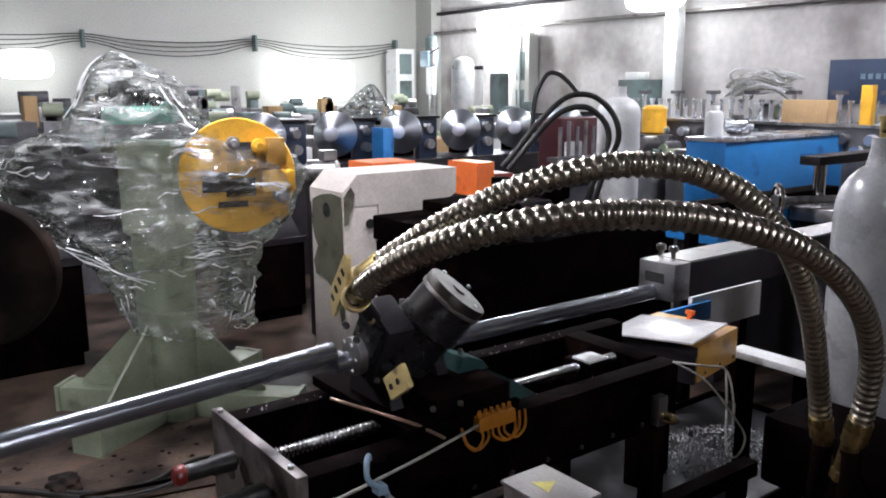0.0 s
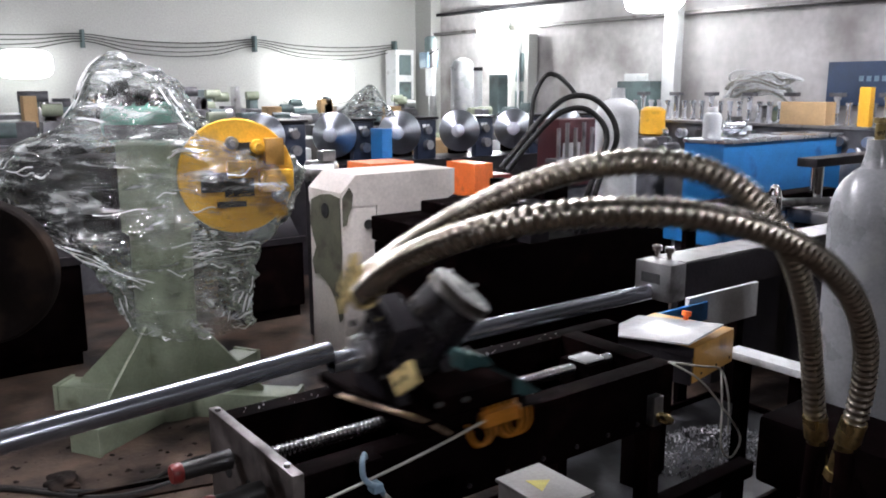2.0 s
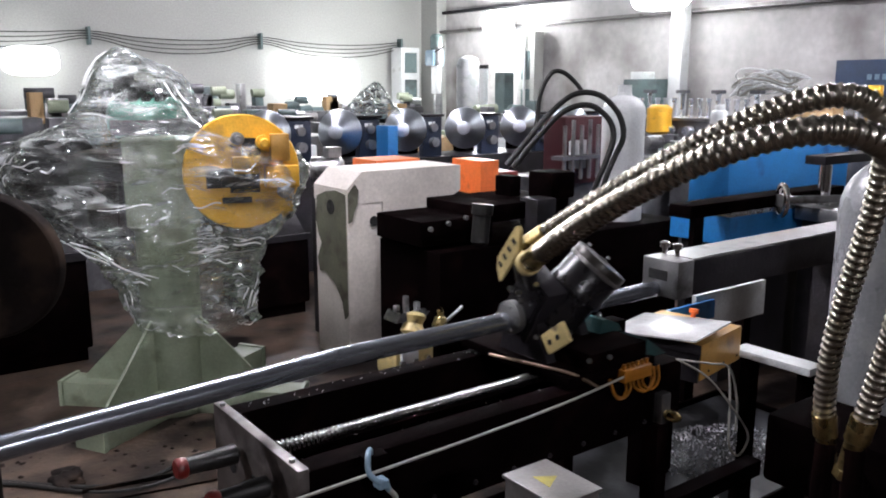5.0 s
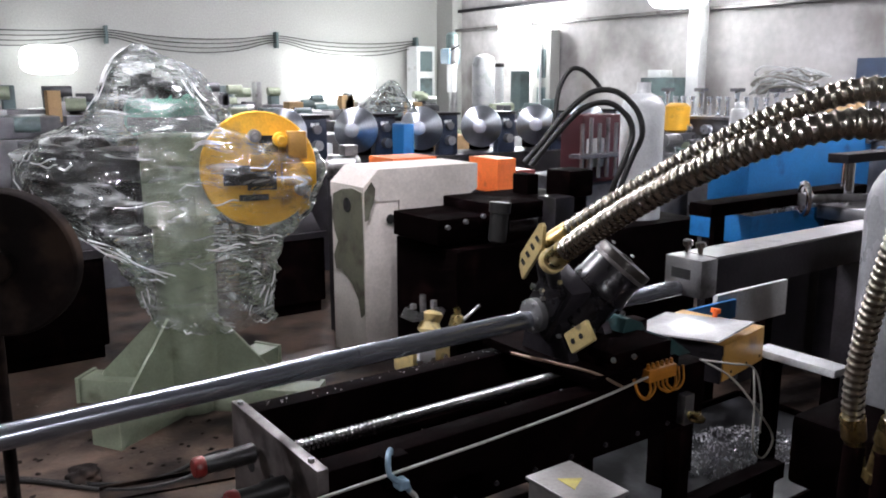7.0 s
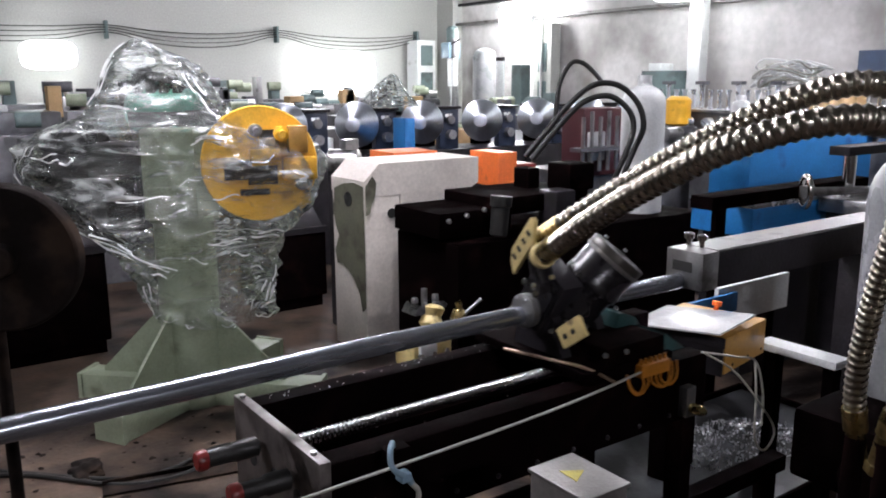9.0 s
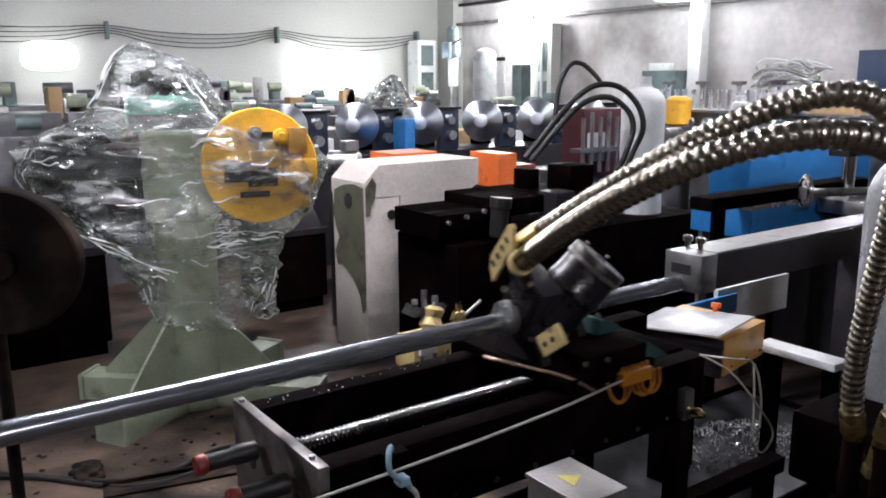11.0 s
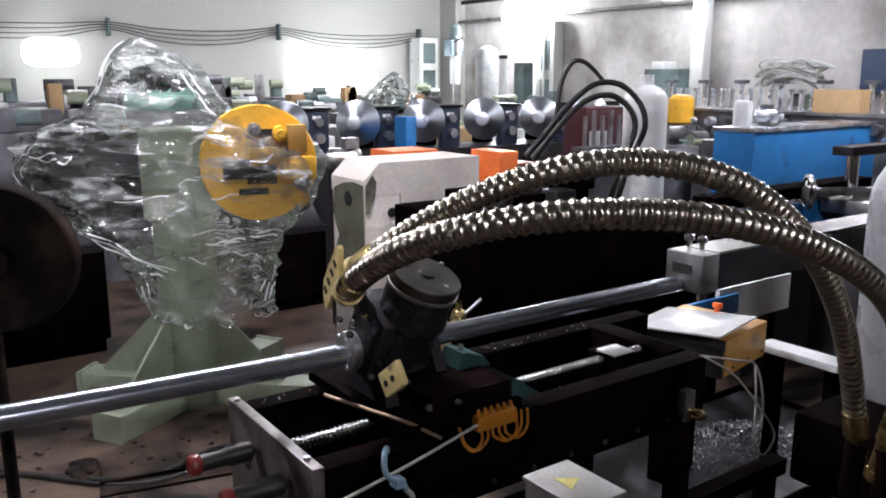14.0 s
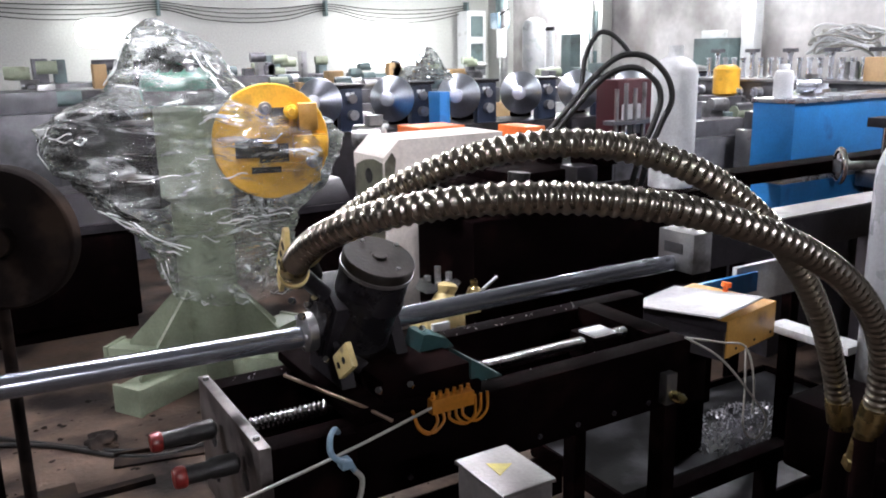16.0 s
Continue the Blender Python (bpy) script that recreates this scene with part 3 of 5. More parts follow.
RING = hose_piece()
HOSE_RINGS = []
for h in HOSES:
    x, y, z = h["foot"]
    ob = thing("flexible_hose", x, y, z, "ribbed bronze-grey metal hose arching to the saw", "hose", "hoses to the saw carriage")
    part("socket", lathe([(0.0305, 0.035), (0.0315, 0.03), (0.0315, -0.03), (0.026, -0.034), (0.024, -0.12)], (x, y, z), h["up"], 20), BRASS, ob, "bright brass hose socket")
    part("nut", lathe([(0.024, -0.112), (0.028, -0.115), (0.028, -0.14), (0.024, -0.143)], (x, y, z), h["up"], 6), BRASS, ob, "brass nut")
    part("stand_pipe", rod((x - 0.05 * h["up"][0], y - 0.05 * h["up"][1], z - 0.05), (x, y, 0.4), 0.0265), BLACK, ob)
    rings = []
    for m in hose_poses(h, 0):
        r = new("hose_ring", RING)
        r.parent = ob
        rings.append(r)
    HOSE_RINGS.append((ob, h, rings))
CARRIAGE = saw_carriage()
# assumed tank: body and upper block are sized to fill the view's dark corner
pump = thing("dark_tank", 1.78, -0.74, 0, "assumed black tank, sized to fill the dark corner below the hoses", "tank")
part("body", box(1.58, 2.5, -1.3, -0.58, 0.0, 0.42), BLACK, pump, bevel=0.012)
part("lid", box(1.57, 2.51, -1.31, -0.57, 0.42, 0.436), BLACK, pump, bevel=0.004)
part("upper_block", box(2.02, 2.3, -0.92, -0.36, 0.436, 0.66), BLACK, pump, bevel=0.02)
part("pump_motor", lathe([(0.06, 0), (0.075, 0.01), (0.075, 0.2), (0.06, 0.22)], (1.95, -0.62, 0.53), (1, 0, 0), 20), BLACK, pump)
part("drip_channel", box(1.55, 2.35, -0.16, -0.1, 0.27, 0.33), BLACK, pump, bevel=0.006)
part("channel_foot", box(1.6, 1.66, -0.155, -0.105, 0, 0.27), BLACK, pump)
part("channel_foot", box(2.24, 2.3, -0.155, -0.105, 0, 0.27), BLACK, pump)
part("coupling", lathe([(0.016, 0), (0.02, 0.01), (0.02, 0.04)], (1.7, -0.9, 0.436), (0, 0, 1), 12), BRASS, pump)

# cable that slides through its hook as the carriage moves
HOOK = Vector((0.64, -0.31, 0.855))
CABLE = solo("signal_cable", cord([(0, 0, 0), (-0.25, 0, -0.012), (-0.6, 0, -0.012), (-1.15, 0, 0.0)], 0.0034, 8), WIRE, 0, 0, 0, "thin pale cable from the saw through its hook", "cable")
hook = thing("cable_hook", 0.66, -0.24, 0.8, "pale blue cable hook bolted to the saw bed", "hook")
part("arm", cord([(0.655, -0.25, 0.86), (0.635, -0.28, 0.885), (0.612, -0.31, 0.885), (0.605, -0.325, 0.86), (0.62, -0.33, 0.84), (0.645, -0.325, 0.825), (0.66, -0.315, 0.80)], 0.0062, 10), LIGHTBLUE, hook)
part("base", box(0.63, 0.69, -0.27, -0.233, 0.79, 0.86), BLACK, hook, bevel=0.004)
part("clip", box(0.625, 0.65, -0.335, -0.305, 0.815, 0.835), LIGHTBLUE, hook, bevel=0.004)
part("cable_tail", cord([(0.66, -0.315, 0.80), (0.675, -0.32, 0.775), (0.67, -0.31, 0.72), (0.65, -0.29, 0.6)], 0.006, 8), WIRE, hook)


def guide_beam():
    ob = thing("guide_beam", 2.5, 0, 0.96, "dark steel guide beam with a pale slotted end block", "beam")
    part("beam", box(1.98, 3.1, -0.09, 0.05, 0.985, 1.1), DARK, ob, bevel=0.004)
    end = part("end_block", box(1.9, 1.98, -0.092, 0.052, 0.98, 1.104), STEEL, ob, "pale machined steel end block", bevel=0.004)
    part("slot", box(1.898, 1.9005, -0.05, 0.025, 1.035, 1.068), HOLE_SHADE, end)
    part("top_plate", box(1.98, 3.1, -0.085, 0.045, 1.101, 1.106), STEEL, ob, "thin lighter top plate")
    for y in (-0.045, 0.005):
        part("bolt", lathe([(0.009, 0), (0.009, 0.03), (0.017, 0.031), (0.017, 0.046), (0.012, 0.05)], (1.95, y, 1.104), (0, 0, 1), 14), CHROME, end)
    for x in (2.95, 3.06):
        part("leg", box(x - 0.03, x + 0.03, -0.07, 0.03, 0.0, 0.985), DARK, ob, bevel=0.004)
    return ob


guide_beam()


def drive_cover():
    ob = thing("drive_cover", 2.38, 0.26, 0, "ochre drive cover with a worn bright lid", "machine cover")
    m = Matrix.Translation((2.38, 0.255, 0)) @ pose(0, 0, 0, 0, 0, 11)
    part("cover", box(-0.165, 0.185, -0.175, 0.175, 0.585, 0.724, m=m), GOLDEN, ob, bevel=0.006)
    part("lid", box(-0.17, 0.13, -0.185, 0.185, -0.005, 0.003, m=m @ pose(-0.07, 0, 0.746, -5.2, -1.76, 0)), LID, ob, "pale worn metal lid", bevel=0.003)
    part("lid_flange", box(-0.19, -0.18, -0.18, 0.18, 0.69, 0.728, m=m), DARK, ob, "dark folded flange", bevel=0.002)
    part("knob", lathe([(0.01, 0), (0.01, 0.02), (0.02, 0.022), (0.02, 0.04)], m @ Vector((0.155, 0.02, 0.722)), (0.2, 0, 1), 14), ORANGE, ob, "orange knob")
    part("front_plate", box(-0.18, -0.167, -0.17, 0.17, 0.58, 0.69, m=m), DARK, ob)
    part("pedestal", box(-0.1, 0.12, 0.06, 0.15, 0.05, 0.587, m=m), BLACK, ob, bevel=0.006)
    for x in (-0.1, 0.03, 0.15):
        part("screw", bolt(m @ Vector((x, -0.174, 0.61)), (0.19, -0.98, 0), 0.006, 0.004), DARK, ob)
    return ob


drive_cover()


def junction_box():
    ob = thing("junction_box", 0.795, -0.675, 0, "grey steel junction box with a yellow warning triangle", "electric box")
    part("box", box(0.742, 0.85, -0.745, -0.6, 0.78, 0.918), PLATE, ob, bevel=0.006)
    part("lid", box(0.738, 0.854, -0.749, -0.596, 0.918, 0.926), PLATE, ob, bevel=0.003)
    part("warning_sign", prism([(0.775, -0.69), (0.818, -0.665), (0.778, -0.64)], "z", 0.9262, 0.927), SIGN, ob, "yellow warning triangle")
    part("screw", bolt((0.742, -0.72, 0.87), (-1, 0, 0), 0.005, 0.004), DARK, ob)
    part("post", box(0.77, 0.82, -0.7, -0.65, 0, 0.78), BLACK, ob)
    return ob


junction_box()


def gas_cylinder(x, y, z0, r, h, label):
    ob = thing("gas_cylinder", x, y, z0, label, "gas cylinder", "gas cylinders beside the line")
    rows = [(r * 0.92, 0), (r, 0.02), (r, h - 0.25)] + [(r * math.cos(a), h - 0.25 + 0.17 * math.sin(a)) for a in (0.25, 0.5, 0.75, 1.0, 1.2)] + [(0.04, h - 0.06), (0.036, h - 0.04), (0.036, h)]
    part("shell", lathe(rows, (x, y, z0), (0, 0, 1), 40), CYLINDER, ob)
    part("valve", lathe([(0.016, 0), (0.016, 0.05), (0.024, 0.052), (0.024, 0.07)], (x, y, z0 + h), (0, 0, 1), 14), BRASS, ob, "brass valve")
    return ob


gas_cylinder(2.5, -0.42, 0, 0.13, 1.5, "tall grey-white gas cylinder beside the hoses")
tank = thing("gas_cylinder", 3.97, 1.99, 0, "tall grey-white gas cylinder with a domed top", "gas cylinder", "gas cylinders beside the line")
part("shell", lathe([(0.13, 0), (0.14, 0.02), (0.14, 1.46)] + [(0.14 * math.cos(a), 1.46 + 0.11 * math.sin(a)) for a in (0.3, 0.6, 0.9, 1.2)] + [(0.045, 1.585)], (3.97, 1.99, 0.03), (0, 0, 1), 36), WHITE, tank)
part("cap", rod((3.97, 1.99, 1.605), (3.97, 1.99, 1.66), 0.045), WHITE, tank)
part("foot_ring", rod((3.97, 1.99, 0), (3.97, 1.99, 0.03), 0.12), DARK, tank)

# ---- decoiler ----
DC = Vector((1.08, 2.42, 0))


def decoiler():
    ob = thing("decoiler", DC.x, DC.y, 0, "sage green decoiler on a flanged column", "decoiler")
    for k, (ang, length) in enumerate(((-43.7, 0.68), (210.8, 0.58), (136.3, 0.6), (30.8, 0.66))):
        m = Matrix.Translation(DC) @ pose(0, 0, 0, 0, 0, ang)
        part("base_arm", box(0.1, length, -0.08, 0.08, 0.0, 0.13, m=m), SAGE, ob, bevel=0.006)
        part("foot_pad", box(length - 0.01, length + 0.012, -0.088, 0.088, 0.0, 0.138, m=m), SAGE, ob)
        bm = prism([(0.11, 0.13), (0.5, 0.13), (0.5, 0.15), (0.13, 0.52), (0.11, 0.52)], "y", -0.008, 0.008)
        bmesh.ops.transform(bm, matrix=m, verts=bm.verts)
        part("gusset", bm, SAGE, ob)
    part("column", lathe([(0.168, 0.0), (0.168, 0.13), (0.148, 0.135), (0.148, 0.95), (0.17, 0.955), (0.17, 0.98)], DC, (0, 0, 1), 36), SAGE, ob)
    right = Vector((0.8, -0.6, 0))
    toward = Vector((-0.6, -0.8, 0))
    m = Matrix(((0.8, 0.6, 0, DC.x), (-0.6, 0.8, 0, DC.y), (0, 0, 1, 0), (0, 0, 0, 1)))
    part("head", box(-0.12, 0.14, -0.2, 0.2, 0.98, 1.42, m=m), SAGE, ob, bevel=0.012)
    part("spindle", rod(m @ Vector((-0.62, 0, 1.22)), m @ Vector((0.5, 0, 1.22)), 0.06), DARK, ob)
    gm = part("motor", lathe([(0.08, 0), (0.1, 0.02), (0.1, 0.3), (0.07, 0.34)], m @ Vector((-0.22, -0.02, 1.5)), right, 24), GREEN, ob, "green motor")
    part("gearbox", box(-0.2, 0.16, -0.12, 0.14, 1.42, 1.5, m=m), DARK, ob, bevel=0.01)
    for k in range(5):
        part("motor_top", box(-0.25 + 0.065 * k, -0.2 + 0.065 * k, -0.08, 0.08, 1.5, 1.64 + 0.02 * ((k * 7) % 4), m=m), BLACK, ob, bevel=0.01)
    dc = m @ Vector((0.43, -0.13, 1.25))
    n = (toward * 0.93 + right * 0.36).normalized()
    disc = part("chuck_plate", lathe([(0.27, 0), (0.275, 0.006), (0.275, 0.02), (0.27, 0.026)], dc, n, 40), YELLOW, ob, "yellow chuck plate")
    q = n.to_track_quat("Z", "Y").to_matrix().to_4x4()
    q.translation = dc + n * 0.027
    # slots, cams and hub on the plate
    for x0, x1, y0, y1 in ((-0.17, -0.04, -0.075, 0.02), (-0.06, 0.08, -0.1, -0.01), (0.0, 0.09, 0.08, 0.16), (-0.1, 0.04, -0.15, -0.12)):
        part("slot", box(x0, x1, y0, y1, -0.002, 0.003, m=q), HOLE_SHADE, disc)
    for x, y, r in ((0.15, -0.02, 0.05), (0.1, 0.14, 0.035), (-0.02, 0.16, 0.03), (0.19, -0.1, 0.03)):
        part("cam", lathe([(r, 0), (r, 0.05), (r * 0.6, 0.055), (r * 0.5, 0.08)], q @ Vector((x, y, 0)), n, 20), YELLOW if r > 0.034 else STEEL, disc)
    part("jaw", box(0.1, 0.26, -0.075, 0.03, 0.0, 0.07, m=q), YELLOW, disc, bevel=0.008)
    part("jaw", box(-0.05, 0.09, 0.02, 0.075, 0.0, 0.05, m=q), YELLOW, disc, bevel=0.008)
    part("guide", box(0.13, 0.22, 0.05, 0.18, 0.0, 0.06, m=q), GOLDEN, disc, "ochre jaw guide", bevel=0.008)
    part("rear_plate", lathe([(0.22, 0), (0.225, 0.01), (0.225, 0.03), (0.22, 0.04)], m @ Vector((-0.58, 0.1, 1.22)), (right * 0.75 - toward * -0.66).normalized(), 36), MOTOR, ob)
    part("rear_drum", lathe([(0.1, 0), (0.1, 0.22)], m @ Vector((-0.5, 0.06, 1.22)), right, 24), DARK, ob)
    part("brake_box", box(-0.4, -0.14, -0.16, 0.12, 0.92, 1.34, m=m), DARK, ob, bevel=0.015)
    part("brake_cover", box(-0.3, -0.16, -0.2, -0.16, 0.98, 1.2, m=m), BLACK, ob, bevel=0.008)
    return ob


decoiler()


def stretch_wrap():
    """Crumpled film round the decoiler's head."""
    bm = bmesh.new()
    prof = [(0.46, 0.13, 0.29), (0.52, 0.13, 0.3), (0.65, 0.12, 0.33), (0.77, 0.1, 0.37), (0.88, 0.07, 0.45), (0.97, 0.04, 0.56), (1.09, -0.02, 0.68), (1.2, -0.03, 0.73), (1.32, -0.05, 0.7), (1.4, -0.07, 0.58), (1.49, -0.09, 0.36), (1.6, -0.09, 0.27), (1.7, -0.1, 0.22), (1.77, -0.14, 0.14), (1.84, -0.17, 0.03)]
    zs = [p[0] for p in prof]
    n, rings = 200, []
    steps = 130
    for i in range(steps + 1):
        z = zs[0] + (zs[-1] - zs[0]) * i / steps
        c, hw = np.interp(z, zs, [p[1] for p in prof]), np.interp(z, zs, [p[2] for p in prof])
        ring = []
        for k in range(n):
            a = 2 * math.pi * k / n
            dep = min(hw, 0.54) * 0.92
            lobes = 1 + 0.06 * math.sin(5 * a + 4 * z) + 0.05 * math.sin(9 * a - 7 * z)
            v = Vector((c + hw * lobes * math.copysign(abs(math.cos(a)) ** 0.85, math.cos(a)), dep * lobes * math.sin(a), z))
            p = Vector((v.x * 3, v.y * 3, v.z * 6 + v.x * 2.5))
            crease = (1 - abs(noise.noise(p * 0.9))) ** 6 * 0.034 + (1 - abs(noise.noise(p * 2.0))) ** 9 * 0.02
            v += Vector((math.cos(a), math.sin(a), 0)) * (crease - 0.03 + 0.03 * noise.noise(v * 3)) + Vector((0.3, 0.3, 0.3)) * (noise.noise(p * 2.6) * 0.005)
            w = Vector((0.8 * v.x + 0.6 * v.y, -0.6 * v.x + 0.8 * v.y, v.z)) + DC
            ring.append(bm.verts.new(w))
        rings.append(ring)
    for a, b in zip(rings, rings[1:]):
        for k in range(n):
            bm.faces.new((a[k], a[(k + 1) % n], b[(k + 1) % n], b[k]))
    ob = thing("stretch_wrap", DC.x, DC.y, 0.46, "crumpled clear stretch film wrapped round the decoiler", "plastic wrap")
    part("film", bm, FILM, ob)
    # short white cords for tight folds and highlight streaks: count, angle, height, sweep, rise
    rnd = random.Random(8)
    streaks = ((5, 3.5, 4.2, 0.84, 0.94, 0.55, -0.12), (9, 4.9, 5.6, 0.9, 1.0, 0.35, 0.0), (9, 3.2, 3.7, 1.08, 1.36, 0.1, 0.1), (7, 3.4, 4.0, 1.38, 1.66, 0.1, 0.13), (6, 5.5, 6.0, 1.5, 1.72, 0.12, -0.09), (8, 3.5, 3.9, 0.48, 0.62, 0.06, 0.06), (7, 5.5, 6.1, 0.48, 0.66, 0.08, 0.07), (6, 3.6, 5.9, 0.47, 0.5, 0.25, 0.0), (12, 3.4, 5.9, 0.66, 0.9, 0.22, -0.03), (10, 3.6, 5.8, 1.04, 1.4, 0.24, 0.02))
    for count, a0, a1, z0, z1, sweep, rise in streaks:
        for _ in range(count):
            start, foot = rnd.uniform(a0, a1), rnd.uniform(z0, z1)
            long, up = sweep * rnd.uniform(0.4, 1.1), rise * rnd.uniform(0.5, 1.2) + rnd.uniform(-0.012, 0.012)
            pts = []
            for k in range(6):
                u = k / 5
                a, zz = start + long * u, foot + up * u + 0.008 * math.sin(6 * u + foot * 31)
                c, hw = np.interp(zz, zs, [p[1] for p in prof]), np.interp(zz, zs, [p[2] for p in prof])
                lobes = 1 + 0.06 * math.sin(5 * a + 4 * zz) + 0.05 * math.sin(9 * a - 7 * zz)
                v = Vector((c + lobes * hw * math.copysign(abs(math.cos(a)) ** 0.85, math.cos(a)), lobes * min(hw, 0.54) * 0.92 * math.sin(a), zz))
                pts.append(Vector((0.8 * v.x + 0.6 * v.y, -0.6 * v.x + 0.8 * v.y, v.z)) + DC)
            part("film_streak", cord(pts, rnd.uniform(0.0015, 0.0045), 6, 4), FILM_STREAK, ob)
    return ob


stretch_wrap()


# ---- beige housing and the machine behind ----
def machine_housing():
    ob = thing("machine_housing", 2.32, 2.6, 0, "beige sheet-metal machine housing with an overhanging arm", "machine housing")
    part("column", box(2.15, 2.39, 2.46, 2.86, 0, 1.02), BEIGE, ob, bevel=0.01)
    arm = prism([(2.147, 0.97), (2.147, 1.06), (2.25, 1.16), (2.98, 1.16), (2.98, 1.0), (2.7, 0.86), (2.393, 0.84), (2.393, 0.97)], "y", 2.457, 2.863)
    part("arm", arm, BEIGE, ob, bevel=0.008)
    part("hole", lathe([(0.045, 0), (0.045, 0.004)], (2.14, 2.64, 0.94), (-1, 0, 0), 24), HOLE_SHADE, ob)
    part("hole", lathe([(0.03, 0), (0.03, 0.004)], (2.33, 2.458, 0.86), (0, -1, 0), 24), HOLE_SHADE, ob)
    part("olive_patch", prism([(2.82, 0.99), (2.7, 1.03), (2.58, 1.045), (2.47, 1.03), (2.462, 0.72), (2.462, 0.3), (2.5, 0.27), (2.53, 0.38), (2.6, 0.46), (2.66, 0.5), (2.74, 0.53), (2.8, 0.52), (2.83, 0.6), (2.77, 0.7), (2.81, 0.76), (2.84, 0.85)], "x", 2.1405, 2.1465), OLIVE, ob, "dark olive patch on the housing")
    part("olive_patch", prism([(2.152, 1.03), (2.2, 1.09), (2.225, 1.05), (2.215, 0.97), (2.19, 0.92), (2.18, 0.87), (2.152, 0.86)], "y", 2.4515, 2.4565), OLIVE, ob, "dark olive patch on the housing")
    return ob


machine_housing()


def roll_head():
    """The dark machine with a spindle behind the tube."""
    ob = thing("straightening_head", 2.9, 2.0, 0, "dark greasy straightening head with an upright spindle", "machine")
    part("bed", box(2.3, 4.3, 1.75, 2.35, 0, 0.78), BLACK, ob, bevel=0.01)
    part("slide", box(2.25, 2.75, 1.85, 2.3, 0.8, 0.94), BLACK, ob, bevel=0.01)
    part("slide", box(2.6, 3.3, 1.8, 2.3, 0.9, 1.0), BLACK, ob, bevel=0.01)
    part("spindle", lathe([(0.04, 0), (0.05, 0.01), (0.05, 0.16), (0.06, 0.165), (0.06, 0.22)], (2.58, 1.76, 0.8), (0.1, 0, 1), 24), RUBBER, ob)
    part("pillar", box(2.95, 3.1, 1.7, 1.85, 0.78, 1.02), DARK, ob, bevel=0.01)
    part("valve_block", box(3.1, 3.3, 1.75, 1.95, 1.0, 1.16), BLACK, ob, bevel=0.02)
    part("valve_block", box(3.02, 3.11, 2.02, 2.16, 0.94, 1.12), BLACK, ob, bevel=0.01)
    for k in range(8):
        part("bolt", bolt((2.3 + 0.12 * k, 1.84, 0.9 + 0.02 * (k % 3)), (0, -1, 0), 0.014, 0.02), STEEL, ob)
    return ob


roll_head()


def orange_guard(x, y, w, label):
    ob = thing("orange_guard", x, y, 0.9, label, "guard", "orange guards over the rolls")
    part("shell", prism([(x, 0.92), (x, 1.15), (x + w, 1.15), (x + w, 0.92)], "y", y, y + 0.32), ORANGE, ob, bevel=0.008)
    part("side", box(x + w + 0.002, x + w + 0.2, y + 0.02, y + 0.3, 0.9, 1.06), RED, ob, "red painted side", bevel=0.006)
    part("rail", box(x, x + w + 0.2, y + 0.1, y + 0.2, 0.0, 0.92), DARK, ob)
    return ob


orange_guard(3.31, 2.66, 0.16, "bright orange metal guard with a red side")
orange_guard(2.75, 3.1, 0.36, "bright orange metal guard behind the housing")


def clamp_fixture():
    ob = thing("clamp_fixture", 2.18, 1.65, 0, "small bright steel clamp fixture with bolts", "fixture")
    x, y = 1.255, 0.5
    part("post", rod((x, y, 0.594), (x, y, 0.72), 0.04), DARK, ob)
    part("body", box(x - 0.09, x + 0.06, y - 0.06, y + 0.06, 0.72, 0.83), CREAM, ob, bevel=0.012)
    part("front_plate", box(x - 0.075, x - 0.01, y - 0.075, y - 0.061, 0.74, 0.81), WHITE, ob, bevel=0.004)
    part("roller", lathe([(0.03, 0), (0.04, 0.01), (0.03, 0.035), (0.04, 0.06), (0.03, 0.07)], (x - 0.02, y - 0.05, 0.86), (0.3, 0.2, 1), 18), CREAM, ob)
    part("head", prism([(x - 0.08, 0.905), (x + 0.03, 0.905), (x + 0.05, 0.925), (x + 0.03, 0.94), (x - 0.06, 0.935)], "y", y - 0.05, y + 0.03), CHROME, ob, bevel=0.004)
    part("pin", rod((x - 0.01, y, 0.83), (x - 0.01, y, 0.975), 0.01), STEEL, ob)
    part("arm", box(x + 0.04, x + 0.14, y - 0.03, y + 0.02, 0.8, 0.84), CREAM, ob, bevel=0.006)
    part("lever", rod((x + 0.1, y, 0.83), (x + 0.21, y - 0.02, 0.91), 0.006), STEEL, ob)
    part("knob", lathe([(0.025, 0), (0.03, 0.01), (0.02, 0.04), (0.012, 0.045), (0.012, 0.07)], (x + 0.13, y, 0.84), (0, 0, 1), 12), BRASS, ob)
    for dx in (-0.07, -0.02, 0.03):
        part("bolt", bolt((x + dx, y - 0.06, 0.775), (0, -1, 0), 0.011, 0.016), CHROME, ob)
    for dx in (-0.06, 0.02):
        part("nut", bolt((x + dx, y - 0.02, 0.94), (0, 0, 1), 0.012, 0.016), STEEL, ob)
    return ob


# shift is (1 - k) times the camera's eye, so the fixture scales about it
scale_to_view(clamp_fixture(), 1.56, (0.106, 0.918, -0.924))


# ---- black hydraulic hoses in loops ----
def loop_hose(points, r=0.02):
    x, y, z = points[0]
    return solo("hydraulic_hose", cord(points, r, 12, 12), RUBBER, x, y, z, "black hydraulic hose looping over the machine", "hose", "hydraulic hoses on the straightening head")


